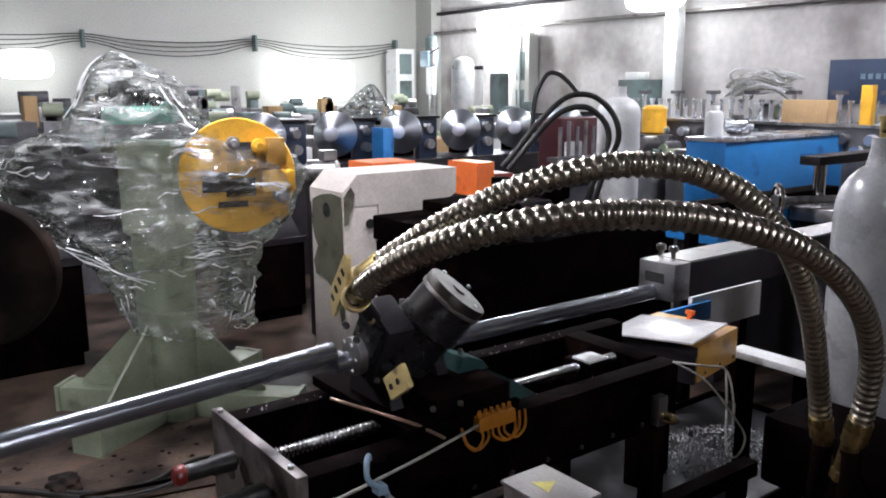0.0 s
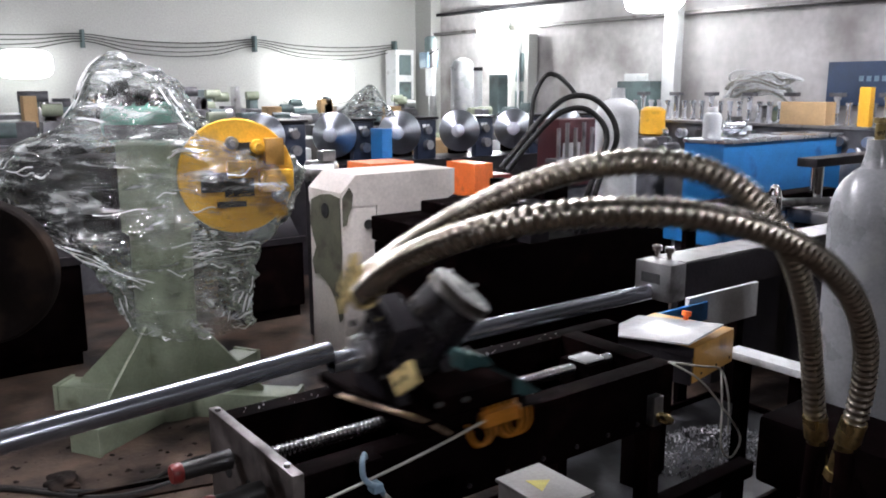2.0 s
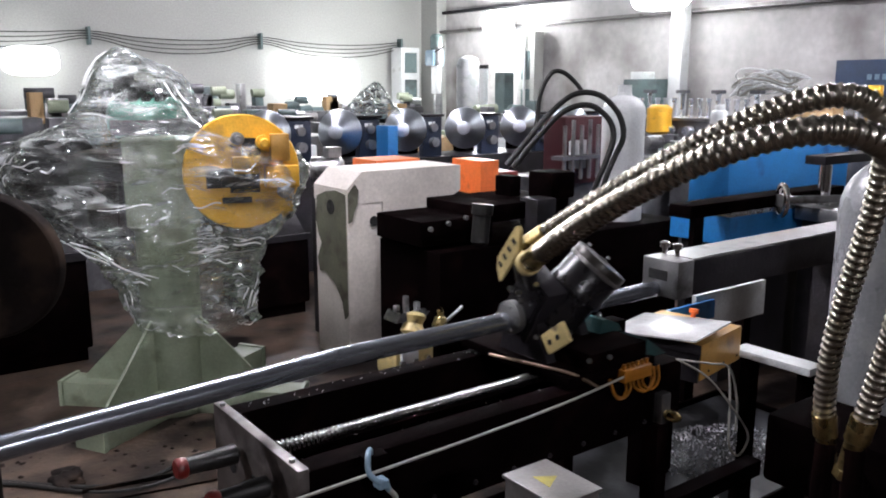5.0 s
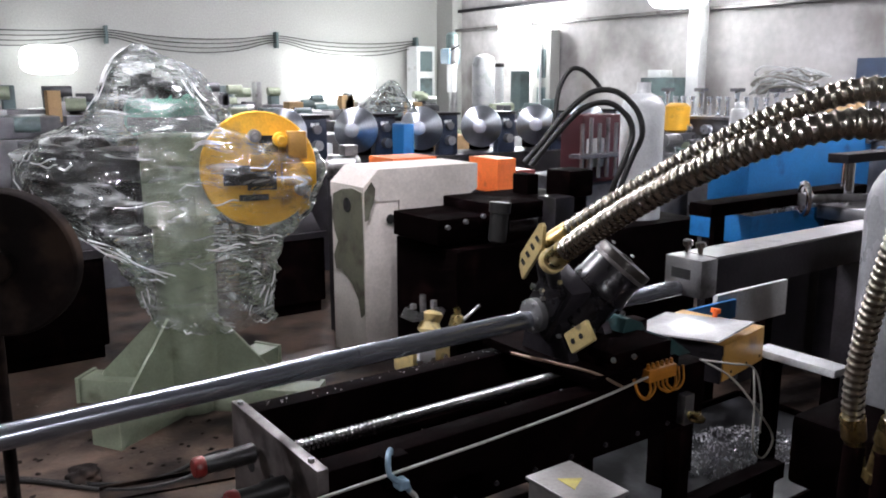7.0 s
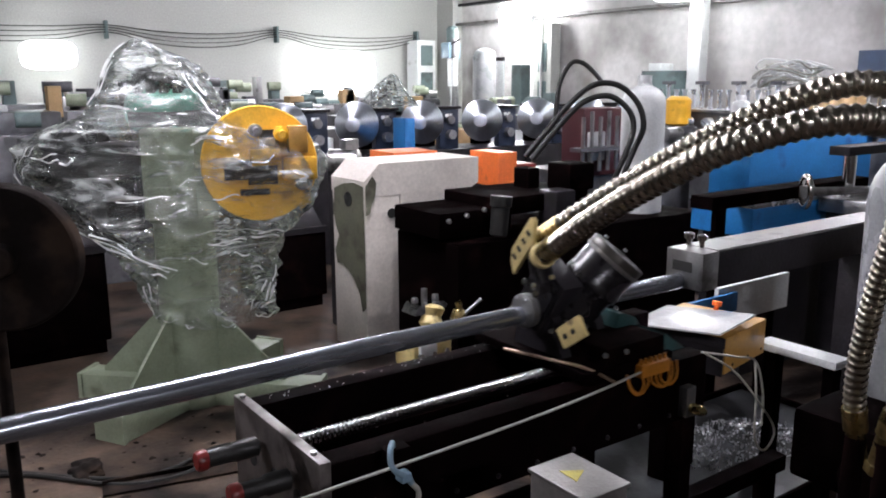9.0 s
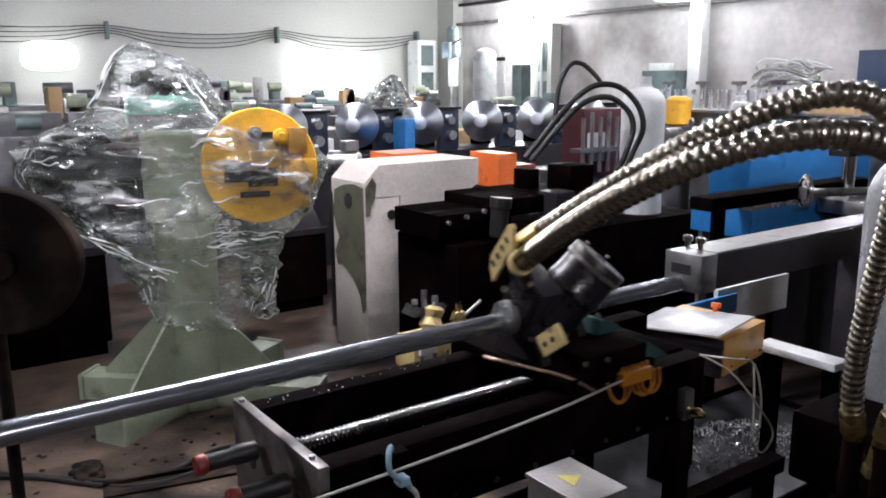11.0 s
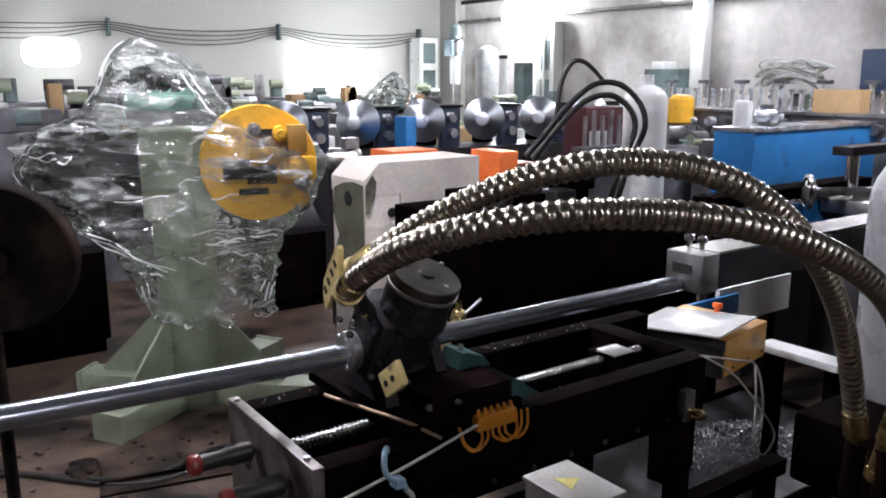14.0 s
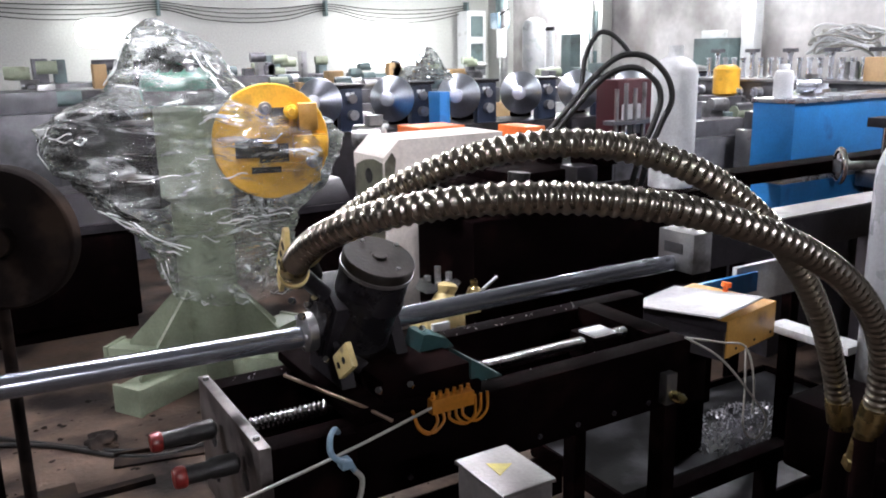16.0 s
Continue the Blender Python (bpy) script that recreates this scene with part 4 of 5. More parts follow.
loop_hose([(3.08, 2.12, 1.18), (3.19, 2.08, 1.31), (3.32, 2.03, 1.47), (3.47, 1.96, 1.6), (3.6, 1.87, 1.6), (3.68, 1.78, 1.49), (3.69, 1.74, 1.35), (3.62, 1.75, 1.21), (3.56, 1.77, 1.05), (3.5, 1.8, 0.78)], 0.018)
loop_hose([(3.06, 2.04, 1.17), (3.2, 1.98, 1.35), (3.35, 1.92, 1.5), (3.48, 1.84, 1.54), (3.56, 1.76, 1.47), (3.58, 1.72, 1.36), (3.53, 1.72, 1.22), (3.47, 1.75, 1.05), (3.42, 1.8, 0.78)], 0.018)
loop_hose([(3.23, 2.2, 1.16), (3.35, 2.17, 1.37), (3.41, 2.19, 1.6), (3.48, 2.17, 1.73), (3.54, 2.13, 1.74), (3.6, 2.08, 1.68), (3.64, 2.03, 1.6)], 0.015)


# ---- forming stands ----
def forming_stand(x, y):
    ob = thing("forming_stand", x, y, 0, "black roll forming stand with a round chrome guard", "forming stand", "forming stands in a row")
    part("plinth", box(x - 0.32, x + 0.34, y - 0.25, y + 0.35, 0, 0.98), DARK, ob, bevel=0.01)
    part("side_plate", box(x + 0.02, x + 0.24, y - 0.2, y - 0.12, 0.98, 1.36), NAVY, ob, bevel=0.012)
    part("rear_plate", box(x + 0.02, x + 0.24, y + 0.2, y + 0.28, 0.98, 1.36), BLACK, ob, bevel=0.012)
    part("guard", lathe([(0.2, 0), (0.205, 0.01), (0.2, 0.03), (0.07, 0.15), (0.065, 0.17), (0.03, 0.175)], (x - 0.13, y - 0.12, 1.24), (-0.7, -0.75, 0.05), 40), DISH, ob, "round chrome guard")
    part("shaft", rod((x + 0.13, y - 0.26, 1.12), (x + 0.13, y + 0.3, 1.12), 0.045), STEEL, ob)
    part("shaft", rod((x + 0.13, y - 0.24, 1.26), (x + 0.13, y + 0.3, 1.26), 0.04), STEEL, ob)
    part("plate_mark", box(x + 0.08, x + 0.12, y - 0.205, y - 0.201, 1.285, 1.315), WHITE, ob, "small white plate")
    part("plate_mark", box(x + 0.13, x + 0.16, y - 0.205, y - 0.201, 1.285, 1.315), WHITE, ob, "small white plate")
    part("cap", box(x, x + 0.26, y - 0.22, y + 0.3, 1.36, 1.385), DARK, ob, bevel=0.006)
    return ob


first = forming_stand(2.95, 5.1)
for k in range(1, 7):
    copy_thing(first, Matrix.Translation((2.95 + 0.68 * k, 5.1 - 0.05 * k, 0)))
solo("blue_cabinet", box(3.77, 3.88, 4.55, 4.75, 0, 1.3), BLUE, 3.82, 4.65, 0, "narrow bright blue cabinet between forming stands", "cabinet", bevel=0.01)


def film_tent(x, y, z):
    """A peak of clear film drawn over a forming stand."""
    ob = thing("plastic_sheet", x, y, z, "peak of clear film draped over a forming stand", "plastic sheet")
    bm, rings = bmesh.new(), []
    for i in range(15):
        u = i / 14
        r = 0.24 * (1 - u) ** 0.8 + 0.012
        ring = []
        for k in range(40):
            a = 2 * math.pi * k / 40
            rr = r * (1 + 0.16 * math.sin(5 * a + 3 * u) + 0.1 * math.sin(11 * a))
            ring.append(bm.verts.new((x + rr * math.cos(a) + 0.05 * u, y + rr * math.sin(a), z + 0.3 * u + 0.015 * noise.noise(Vector((3 * math.cos(a), 3 * math.sin(a), 5 * u))))))
        rings.append(ring)
    for p, q in zip(rings, rings[1:]):
        for k in range(40):
            bm.faces.new((p[k], p[(k + 1) % 40], q[(k + 1) % 40], q[k]))
    part("film", bm, FILM, ob)
    return ob


film_tent(3.85, 4.95, 1.387)


def silver_motor():
    ob = thing("silver_motor", 2.32, 2.95, 1.0, "small silver motor wrapped in film on the housing", "motor")
    part("body", lathe([(0.05, 0), (0.075, 0.01), (0.075, 0.2), (0.05, 0.22)], (2.3, 3.2, 1.12), (0.8, -0.6, 0), 24), STEEL, ob)
    part("terminal_box", box(2.36, 2.46, 3.06, 3.14, 1.19, 1.26), STEEL, ob, bevel=0.008)
    part("stand", box(2.3, 2.5, 3.0, 3.2, 0, 1.06), DARK, ob)
    return ob


silver_motor()


# ---- blue machines on the other side ----
def blue_machine(x0, x1, y0, y1, z0, z1, label):
    ob = thing("blue_machine", (x0 + x1) / 2, (y0 + y1) / 2, 0, label, "machine", "blue machine bodies")
    part("body", box(x0, x1, y0, y1, z0, z1), BLUE, ob, bevel=0.012)
    part("top_plate", box(x0 - 0.01, x1 + 0.01, y0 - 0.01, y1 + 0.01, z1, z1 + 0.03), POLISHED, ob, "worn grey steel top plate", bevel=0.004)
    part("plinth", box(x0 + 0.05, x1 - 0.05, y0 + 0.05, y1 - 0.05, 0, z0), DARK, ob)
    return ob


blue_machine(5.18, 8.6, 2.0, 2.36, 0.75, 1.24, "long bright blue machine body with a grey top")
blue_machine(3.62, 4.85, 0.9, 1.3, 0.8, 0.96, "low bright blue machine body with a grey top")


def white_canister():
    ob = thing("white_canister", 5.3, 2.2, 1.272, "white plastic canister standing on the blue machine", "canister")
    part("body", lathe([(0.062, 0), (0.07, 0.01), (0.07, 0.16), (0.06, 0.19), (0.035, 0.2)], (5.3, 2.2, 1.272), (0, 0, 1), 22), WHITE, ob)
    part("cap", lathe([(0.034, 0.2), (0.038, 0.204), (0.038, 0.235), (0.034, 0.24)], (5.3, 2.2, 1.272), (0, 0, 1), 18), WHITE, ob)
    return ob


def small_motor(x, y, z):
    ob = thing("small_motor", x, y, z, "small silver motor lying on the blue machine", "motor")
    part("body", lathe([(0.04, 0), (0.06, 0.01), (0.06, 0.16), (0.045, 0.18), (0.02, 0.18), (0.02, 0.22)], (x - 0.05, y + 0.09, z + 0.07), (0.62, -0.78, 0), 22), POLISHED, ob)
    part("foot", box(x - 0.03, x + 0.08, y - 0.06, y + 0.06, z, z + 0.02), STEEL, ob)
    part("terminal_box", box(x - 0.02, x + 0.05, y - 0.02, y + 0.05, z + 0.125, z + 0.16), STEEL, ob, bevel=0.005)
    return ob


white_canister()
small_motor(5.62, 2.2, 1.272)


def red_machine():
    ob = thing("red_machine", 4.6, 3.0, 0, "dull red machine with bright pipes behind the hoses", "machine")
    part("body", box(4.3, 4.75, 2.86, 3.1, 0.9, 1.42), DULL_RED, ob, bevel=0.012)
    part("plinth", box(4.32, 4.73, 2.88, 3.08, 0, 0.9), FAR_GREY, ob)
    part("front_plate", box(4.34, 4.52, 2.84, 2.858, 1.02, 1.24), WHITE, ob, "pale front plate", bevel=0.006)
    for k in range(5):
        part("pipe", rod((4.2 + 0.09 * k, 2.76, 0.95), (4.2 + 0.09 * k, 2.76, 1.36 + 0.04 * (k % 2)), 0.016), STEEL, ob)
    part("pipe_rail", box(4.16, 4.62, 2.74, 2.858, 1.1, 1.13), FAR_GREY, ob)
    return ob


red_machine()


def black_beam():
    ob = thing("black_beam", 3.6, 0.75, 0.93, "long black steel beam over the blue machine", "beam")
    part("beam", box(3.22, 4.7, 0.86, 1.0, 0.992, 1.06), BLACK, ob, bevel=0.006)
    part("leg", box(3.26, 3.34, 0.865, 0.895, 0, 0.992), BLACK, ob)
    return ob


black_beam()


def hand_wheel():
    ob = thing("hand_wheel", 4.1, 0.82, 0.95, "chrome hand wheel on a steel shaft", "hand wheel")
    bm = bmesh.new()
    c = Vector((4.1, 0.78, 1.03))
    pts = [c + 0.085 * (Vector((0.5, 0.86, 0)) * math.cos(a) * 0.6 + Vector((0, 0, 1)) * math.sin(a)) for a in [2 * math.pi * k / 12 for k in range(13)]]
    part("rim", cord(pts, 0.016, 10, 5, bm), CHROME, ob)
    part("hub", rod(c + Vector((-0.03, 0, 0)), c + Vector((0.05, 0, 0)), 0.035), STEEL, ob)
    part("shaft", rod(c, c + Vector((0.6, -0.3, 0)), 0.022), STEEL, ob)
    part("post", rod((4.42, 0.72, 0.96), (4.42, 0.72, 1.22), 0.035), CHROME, ob, "bright steel post")
    part("cross_bar", box(4.3, 5.3, 0.66, 0.78, 1.22, 1.27), DARK, ob, bevel=0.004)
    part("bearing", box(4.3, 4.7, 0.45, 0.82, 0.9, 0.98), STEEL, ob, bevel=0.01)
    part("pedestal", box(4.35, 4.65, 0.5, 0.8, 0, 0.9), DARK, ob, bevel=0.01)
    return ob


hand_wheel().location += Vector((-0.1, 0.06, 0))


# ---- roller rack, boxes and clutter on the far side ----
def roller_rack():
    ob = thing("roller_rack", 7.3, 3.5, 0, "rack with two tiers of bright upright rollers", "rack")
    part("table", box(6.9, 7.6, 1.6, 4.6, 0, 1.3), FAR_GREY, ob, bevel=0.02)
    part("shelf", box(6.86, 7.3, 1.6, 4.6, 1.3, 1.325), STEEL, ob)
    for k in range(26):
        y, up = 4.48 - 0.11 * k, 0.05 * (k % 4 == 1)
        r = part("roller", lathe([(0.032, 0), (0.032, 0.02), (0.022, 0.024), (0.022, 0.17 + up), (0.03, 0.175 + up), (0.03, 0.2 + up)], (7.08, y, 1.325), (0, 0, 1), 14), POLISHED, ob)
        if k % 4 == 1:
            part("cross_head", box(7.04, 7.12, y - 0.06, y + 0.06, 1.575, 1.61), FAR_GREY, r)
    for k in range(24):
        part("spool", lathe([(0.05, 0), (0.03, 0.01), (0.03, 0.05), (0.05, 0.06), (0.045, 0.08)], (6.88, 4.5 - 0.12 * k, 1.1 + 0.1 * (k % 2)), (-1, 0, 0), 14), POLISHED if k % 3 else FAR_GREY, ob)
    return ob


roller_rack()
solo("cardboard_box", box(6.88, 7.05, 2.16, 2.6, 1.322, 1.53), TAN, 6.97, 2.4, 1.322, "tan cardboard box on the rack", "box", bevel=0.01)
solo("yellow_motor", lathe([(0.1, 0), (0.13, 0.02), (0.13, 0.26), (0.08, 0.3)], (6.8, 4.0, 1.16), (0, 0, 1), 20), YELLOW, 6.8, 4.0, 1.16, "yellow drum motor on a machine", "motor")
stand = solo("motor_stand", box(6.6, 6.86, 3.8, 4.2, 0, 1.16), FAR_GREY, 6.7, 4.0, 0, "dark steel stand below the yellow motor", "stand")
solo("yellow_post", box(6.92, 7.0, 1.8, 1.9, 1.322, 1.66), YELLOW, 6.9, 1.8, 1.32, "yellow painted post on the rack", "post", bevel=0.01)


def wall_board():
    ob = thing("wall_board", 9.1, 2.9, 1.3, "dark blue notice board with pale marks", "board")
    part("board", box(9.12, 9.17, 1.4, 3.4, 1.45, 1.94), BLUE_DARK, ob, bevel=0.006)
    for k in range(5):
        part("mark", box(9.112, 9.117, 2.98 - 0.085 * k, 3.03 - 0.085 * k, 1.72, 1.78), LIGHTBLUE, ob)
    return ob


wall_board()


def wall_post(y, label):
    ob = thing("steel_post", 8.9, y, 0, label, "post", "posts along the plaster wall")
    part("post", box(8.84, 9.0, y - 0.1, y + 0.1, 0, 5.0), WHITE, ob, bevel=0.01)
    part("foot", box(8.78, 9.06, y - 0.16, y + 0.16, 0, 0.03), DARK, ob)
    return ob


wall_post(5.45, "pale painted steel post by the plaster wall")


def wall_cables():
    for k in range(4):
        pts = []
        xs = [-2.5, 0.2, 2.97, 5.67, 8.5]
        for a, b in zip(xs, xs[1:]):
            sag = 0.05 + 0.035 * k + 0.02 * ((k * 3 + int(a)) % 3)
            for u in (0, 0.25, 0.5, 0.75):
                pts.append((a + (b - a) * u, 11.42 - 0.015 * k, 2.44 - 0.035 * k - sag * 4 * u * (1 - u)))
        pts.append((8.5, 11.42 - 0.015 * k, 2.44 - 0.035 * k))
        solo("wall_cable", cord(pts, 0.0075, 6, 5), RUBBER, pts[0][0], pts[0][1], pts[0][2], "black cable sagging along the pale wall", "cable", "cables along the pale wall")
    for x in (0.2, 2.97, 5.67, 8.45):
        solo("cable_bracket", box(x - 0.02, x + 0.02, 11.36, 11.5, 2.24, 2.5), LATHE, x, 11.45, 2.24, "grey cable bracket on the pale wall", "bracket", "cable brackets", bevel=0.004)


wall_cables()


def window_cabinet():
    ob = thing("tall_cabinet", 8.46, 11.25, 0, "tall pale cabinet with two dark windows", "cabinet")
    part("body", box(8.26, 8.66, 11.1, 11.45, 0, 2.33), WHITE, ob, bevel=0.01)
    for z in (1.4, 1.88):
        part("window", box(8.33, 8.59, 11.09, 11.1, z, z + 0.36), LATHE, ob, "dark window")
    return ob


window_cabinet()


def pale_column():
    ob = thing("pale_column", 9.05, 8.5, 0, "pale column casing with dark slots below the flood lamp", "column")
    part("casing", box(8.95, 9.15, 8.3, 8.72, 0, 2.5), WALL, ob, bevel=0.01)
    part("slot", box(8.94, 8.952, 8.4, 8.6, 1.75, 2.2), LATHE, ob, "dull grey slot")
    part("slot", box(8.94, 8.952, 8.4, 8.6, 1.3, 1.6), LATHE, ob, "dull grey slot")
    part("pipe", rod((8.92, 8.5, 0), (8.92, 8.5, 2.7), 0.02), WHITE, ob)
    return ob


pale_column()


def press_column(x, y, h, label):
    ob = thing("drill_press", x, y, 0, label, "machine")
    part("base", box(x - 0.25, x + 0.25, y - 0.2, y + 0.2, 0, 0.9), SAGE, ob, bevel=0.02)
    part("column", rod((x, y, 0.9), (x, y, h - 0.2), 0.07), STEEL, ob)
    part("motor", lathe([(0.08, 0), (0.1, 0.02), (0.1, 0.22), (0.06, 0.26)], (x, y + 0.05, h - 0.26), (0, 0, 1), 18), LATHE, ob, "grey motor")
    part("head", box(x - 0.12, x + 0.12, y - 0.02, y + 0.22, h - 0.52, h - 0.26), LIGHTBLUE, ob, "pale blue head", bevel=0.03)
    part("guard", box(x - 0.1, x - 0.02, y - 0.12, y + 0.06, h - 0.98, h - 0.52), WHITE, ob, "white guard sheet", bevel=0.01)
    part("lever", rod((x - 0.1, y - 0.05, h - 0.3), (x - 0.1, y - 0.3, h - 0.22), 0.012, n=8), DARK, ob)
    return ob


press_column(8.1, 9.75, 2.5, "tall pale blue drill press with a white guard")
tank = thing("pale_tank", 8.55, 9.5, 0, "upright pale grey tank beside the drill press", "tank")
part("shell", lathe([(0.2, 0), (0.2, 2.0), (0.16, 2.1), (0.05, 2.15)], (8.55, 9.5, 0), (0, 0, 1), 28), CYLINDER, tank)
switch = thing("switch_cabinet", 8.6, 8.62, 0, "grey switch cabinet by the plaster wall", "cabinet")
part("body", box(8.5, 8.7, 8.5, 8.74, 0, 1.86), LATHE, switch, bevel=0.01)
roll = thing("paper_roll", 8.4, 8.85, 0, "white roll standing by the switch cabinet", "roll")
part("roll", rod((8.4, 8.9, 0), (8.4, 8.9, 1.92), 0.07), WHITE, roll)
part("cap", rod((8.4, 8.9, 1.92), (8.4, 8.9, 1.98), 0.075), DARK, roll)
cab = thing("grey_cabinet", 8.85, 5.85, 0, "low dark grey cabinet against the plaster wall", "cabinet")
part("body", box(8.7, 9.15, 5.62, 6.2, 0, 1.74), LATHE, cab, bevel=0.012)
part("top_box", box(8.75, 9.0, 5.9, 6.12, 1.74, 1.84), WHITE, cab, bevel=0.01)


def clutter(x, y, w, d, h, material, label, seed):
    """A far machine: body, slide, motor and small fittings."""
    rnd = random.Random(seed)
    ob = thing("far_machine", x, y, 0, label, "machine", "machines along the far side")
    part("body", box(x - w / 2, x + w / 2, y - d / 2, y + d / 2, 0, h * 0.72), material, ob, bevel=0.02)
    part("slide", box(x - w * 0.45, x + w * 0.3, y - d * 0.4, y + d * 0.4, h * 0.72, h * 0.84), FAR_GREY, ob, bevel=0.015)
    for k in range(9):
        px, hh = x + w * rnd.uniform(-0.45, 0.45), h * rnd.uniform(0.86, 1.02)
        if k % 2:
            part("motor", rod((px - 0.08, y - 0.1, hh - 0.06), (px + 0.1, y - 0.12, hh - 0.06), 0.06, n=14), rnd.choice((STEEL, LATHE, SAGE, FAR_GREY)), ob)
        else:
            part("fitting", box(px - rnd.uniform(0.03, 0.12), px + rnd.uniform(0.03, 0.12), y - 0.1, y + 0.05, h * 0.8, hh), rnd.choice((FAR_GREY, STEEL, LATHE, FAR_GREY, TAN)), ob, bevel=0.008)
    return ob


for k, (x, y, w, d, h, mt, lb) in enumerate((
    (0.9, 7.0, 1.5, 0.9, 1.62, FAR_GREY, "dark lathe covered with clutter"),
    (1.5, 8.2, 1.6, 0.9, 1.66, LATHE, "dull teal machine covered with clutter"),
    (3.6, 8.6, 1.2, 0.8, 1.66, FAR_GREY, "dark machine covered with clutter"),
    (2.9, 9.8, 1.4, 0.7, 1.6, LATHE, "dull teal machine covered with clutter"),
    (4.5, 9.9, 1.4, 0.7, 1.62, FAR_GREY, "dark machine covered with clutter"),
    (5.9, 9.8, 1.3, 0.7, 1.52, FAR_GREY, "dark machine covered with clutter"),
    (7.2, 9.9, 1.2, 0.7, 1.55, LATHE, "dull teal machine covered with clutter"),
    (2.4, 7.4, 1.5, 0.9, 1.55, FAR_GREY, "dark machine bed with parts on top"),
    (4.2, 8.2, 1.7, 0.9, 1.42, FAR_GREY, "dark machine bed with parts on top"),
    (6.0, 8.6, 1.6, 0.9, 1.36, SAGE, "grey-green machine bed with parts on top"),
    (7.4, 7.2, 1.3, 0.9, 1.4, STEEL, "pale steel bench with parts on top"),
    (7.9, 5.6, 1.1, 1.0, 1.42, FAR_GREY, "dark machine with bright fittings"),
    (5.9, 3.6, 1.2, 0.7, 1.2, FAR_GREY, "dark machine with bright fittings"),
    (8.6, 3.8, 0.8, 1.4, 1.5, FAR_GREY, "dark machine by the plaster wall"),
    (-0.3, 4.6, 0.9, 0.7, 1.35, SAGE, "grey-green bench with parts on top"),
    (1.4, 5.6, 1.2, 0.7, 1.4, FAR_GREY, "dark machine bed with parts on top"),
    (3.2, 6.4, 1.3, 0.7, 1.45, WHITE, "pale machine bed with parts on top"),
    (5.2, 6.6, 1.4, 0.8, 1.46, TAN, "tan crate with machine parts on top"),
    (6.6, 6.2, 1.2, 0.8, 1.45, WHITE, "pale machine bed with parts on top"),
    (4.6, 3.2, 0.9, 0.6, 1.12, FAR_GREY, "dark machine with bright fittings"),
    (6.4, 2.9, 0.9, 0.5, 1.3, STEEL, "steel machine with bright fittings"),
    (8.0, 1.4, 1.0, 0.8, 1.4, SAGE, "grey-green machine by the plaster wall"))):
    clutter(x, y, w, d, h, mt, lb, k)


def wire_bundle():
    ob = thing("wire_bundle", 8.3, 3.9, 1.55, "tangled bundle of pale wire on a machine", "wire bundle")
    rnd = random.Random(3)
    for k in range(16):
        c = Vector((8.35, 3.75 + rnd.uniform(-0.08, 0.08), 1.56 + 0.014 * k))
        wide = rnd.uniform(0.24, 0.42)
        pts = [c + Vector((0.2 * math.cos(a) * rnd.uniform(0.7, 1.2), wide * math.sin(a) * rnd.uniform(0.85, 1.15), rnd.uniform(-0.05, 0.06) + 0.05 * math.cos(2 * a))) for a in [2 * math.pi * j / 9 for j in range(10)]]
        part("coil", cord(pts, 0.011, 6, 4), WIRE if k % 3 == 0 else WHITE, ob)
    return ob


wire_bundle()


# ---- dark coil reel at the near end ----
RUST = mat("rusty_dark_steel", (0.011, 0.0085, 0.0078), 0.9, 0.0, spec=0.05, var=0.4, scale=6, fine=60, dirt=(0.03, 0.02, 0.015), dirt_at=0.58, dirt_scale=5)


def coil_reel():
    x, y = 0.12, 1.3
    ob = thing("coil_reel", x, y, 0, "dark rusty reel of steel strip on a thin post", "reel")
    d = Vector((0.5, 0.86, 0.0))
    c = Vector((x, y, 1.07))
    part("coil", lathe([(0.05, 0.0), (0.236, -0.006), (0.243, 0.0), (0.246, 0.01), (0.246, 0.06), (0.23, 0.07)], c, d, 56), RUST, ob)
    part("hub", lathe([(0.05, -0.05), (0.055, -0.045), (0.055, 0.0)], c, d, 20), RUST, ob)
    part("post", rod((x - 0.02, y + 0.1, 0), (x - 0.02, y + 0.1, 1.1), 0.022), RUST, ob)
    part("axle", rod(c, c + d * 0.3, 0.03), RUST, ob)
    part("foot", box(x - 0.16, x + 0.14, y - 0.02, y + 0.22, 0, 0.025), RUST, ob)
    # black plate added for the dark mass behind the reel
    part("upright_plate", box(x - 0.42, x - 0.1, y + 0.28, y + 0.3, 0, 1.58), BLACK, ob, "dark upright plate", bevel=0.004)
    part("foot_bar", box(x + 0.14, x + 0.42, y + 0.08, y + 0.12, 0, 0.025), RUST, ob)
    return ob


coil_reel()


def dark_body(x0, x1, y0, y1, h, label):
    """A low dark machine body: plinth, casing, sloped cover and a lip."""
    ob = thing("dark_machine", (x0 + x1) / 2, (y0 + y1) / 2, 0, label, "machine", "dark machine bodies behind the decoiler")
    part("plinth", box(x0 + 0.03, x1 - 0.03, y0 + 0.03, y1 - 0.03, 0, 0.08), BLACK, ob)
    part("casing", box(x0, x1, y0, y1, 0.08, h * 0.8), BLACK, ob, bevel=0.02)
    part("cover", prism([(y0 + 0.02, h * 0.8), (y1 - 0.02, h * 0.8), (y1 - 0.02, h), (y0 + 0.2, h)], "x", x0 + 0.02, x1 - 0.02), DARK, ob, bevel=0.012)
    part("lip", box(x0 - 0.01, x1 + 0.01, y0 - 0.012, y0 - 0.001, h * 0.74, h * 0.8), DARK, ob)
    return ob


# the first is widened in black to stand for shade on the floor as well
dark_body(-0.6, 0.92, 3.45, 4.05, 0.85, "black machine body, widened to stand for floor shade too")
dark_body(2.0, 2.5, 3.65, 4.1, 0.75, "dark grey machine body beside the decoiler")

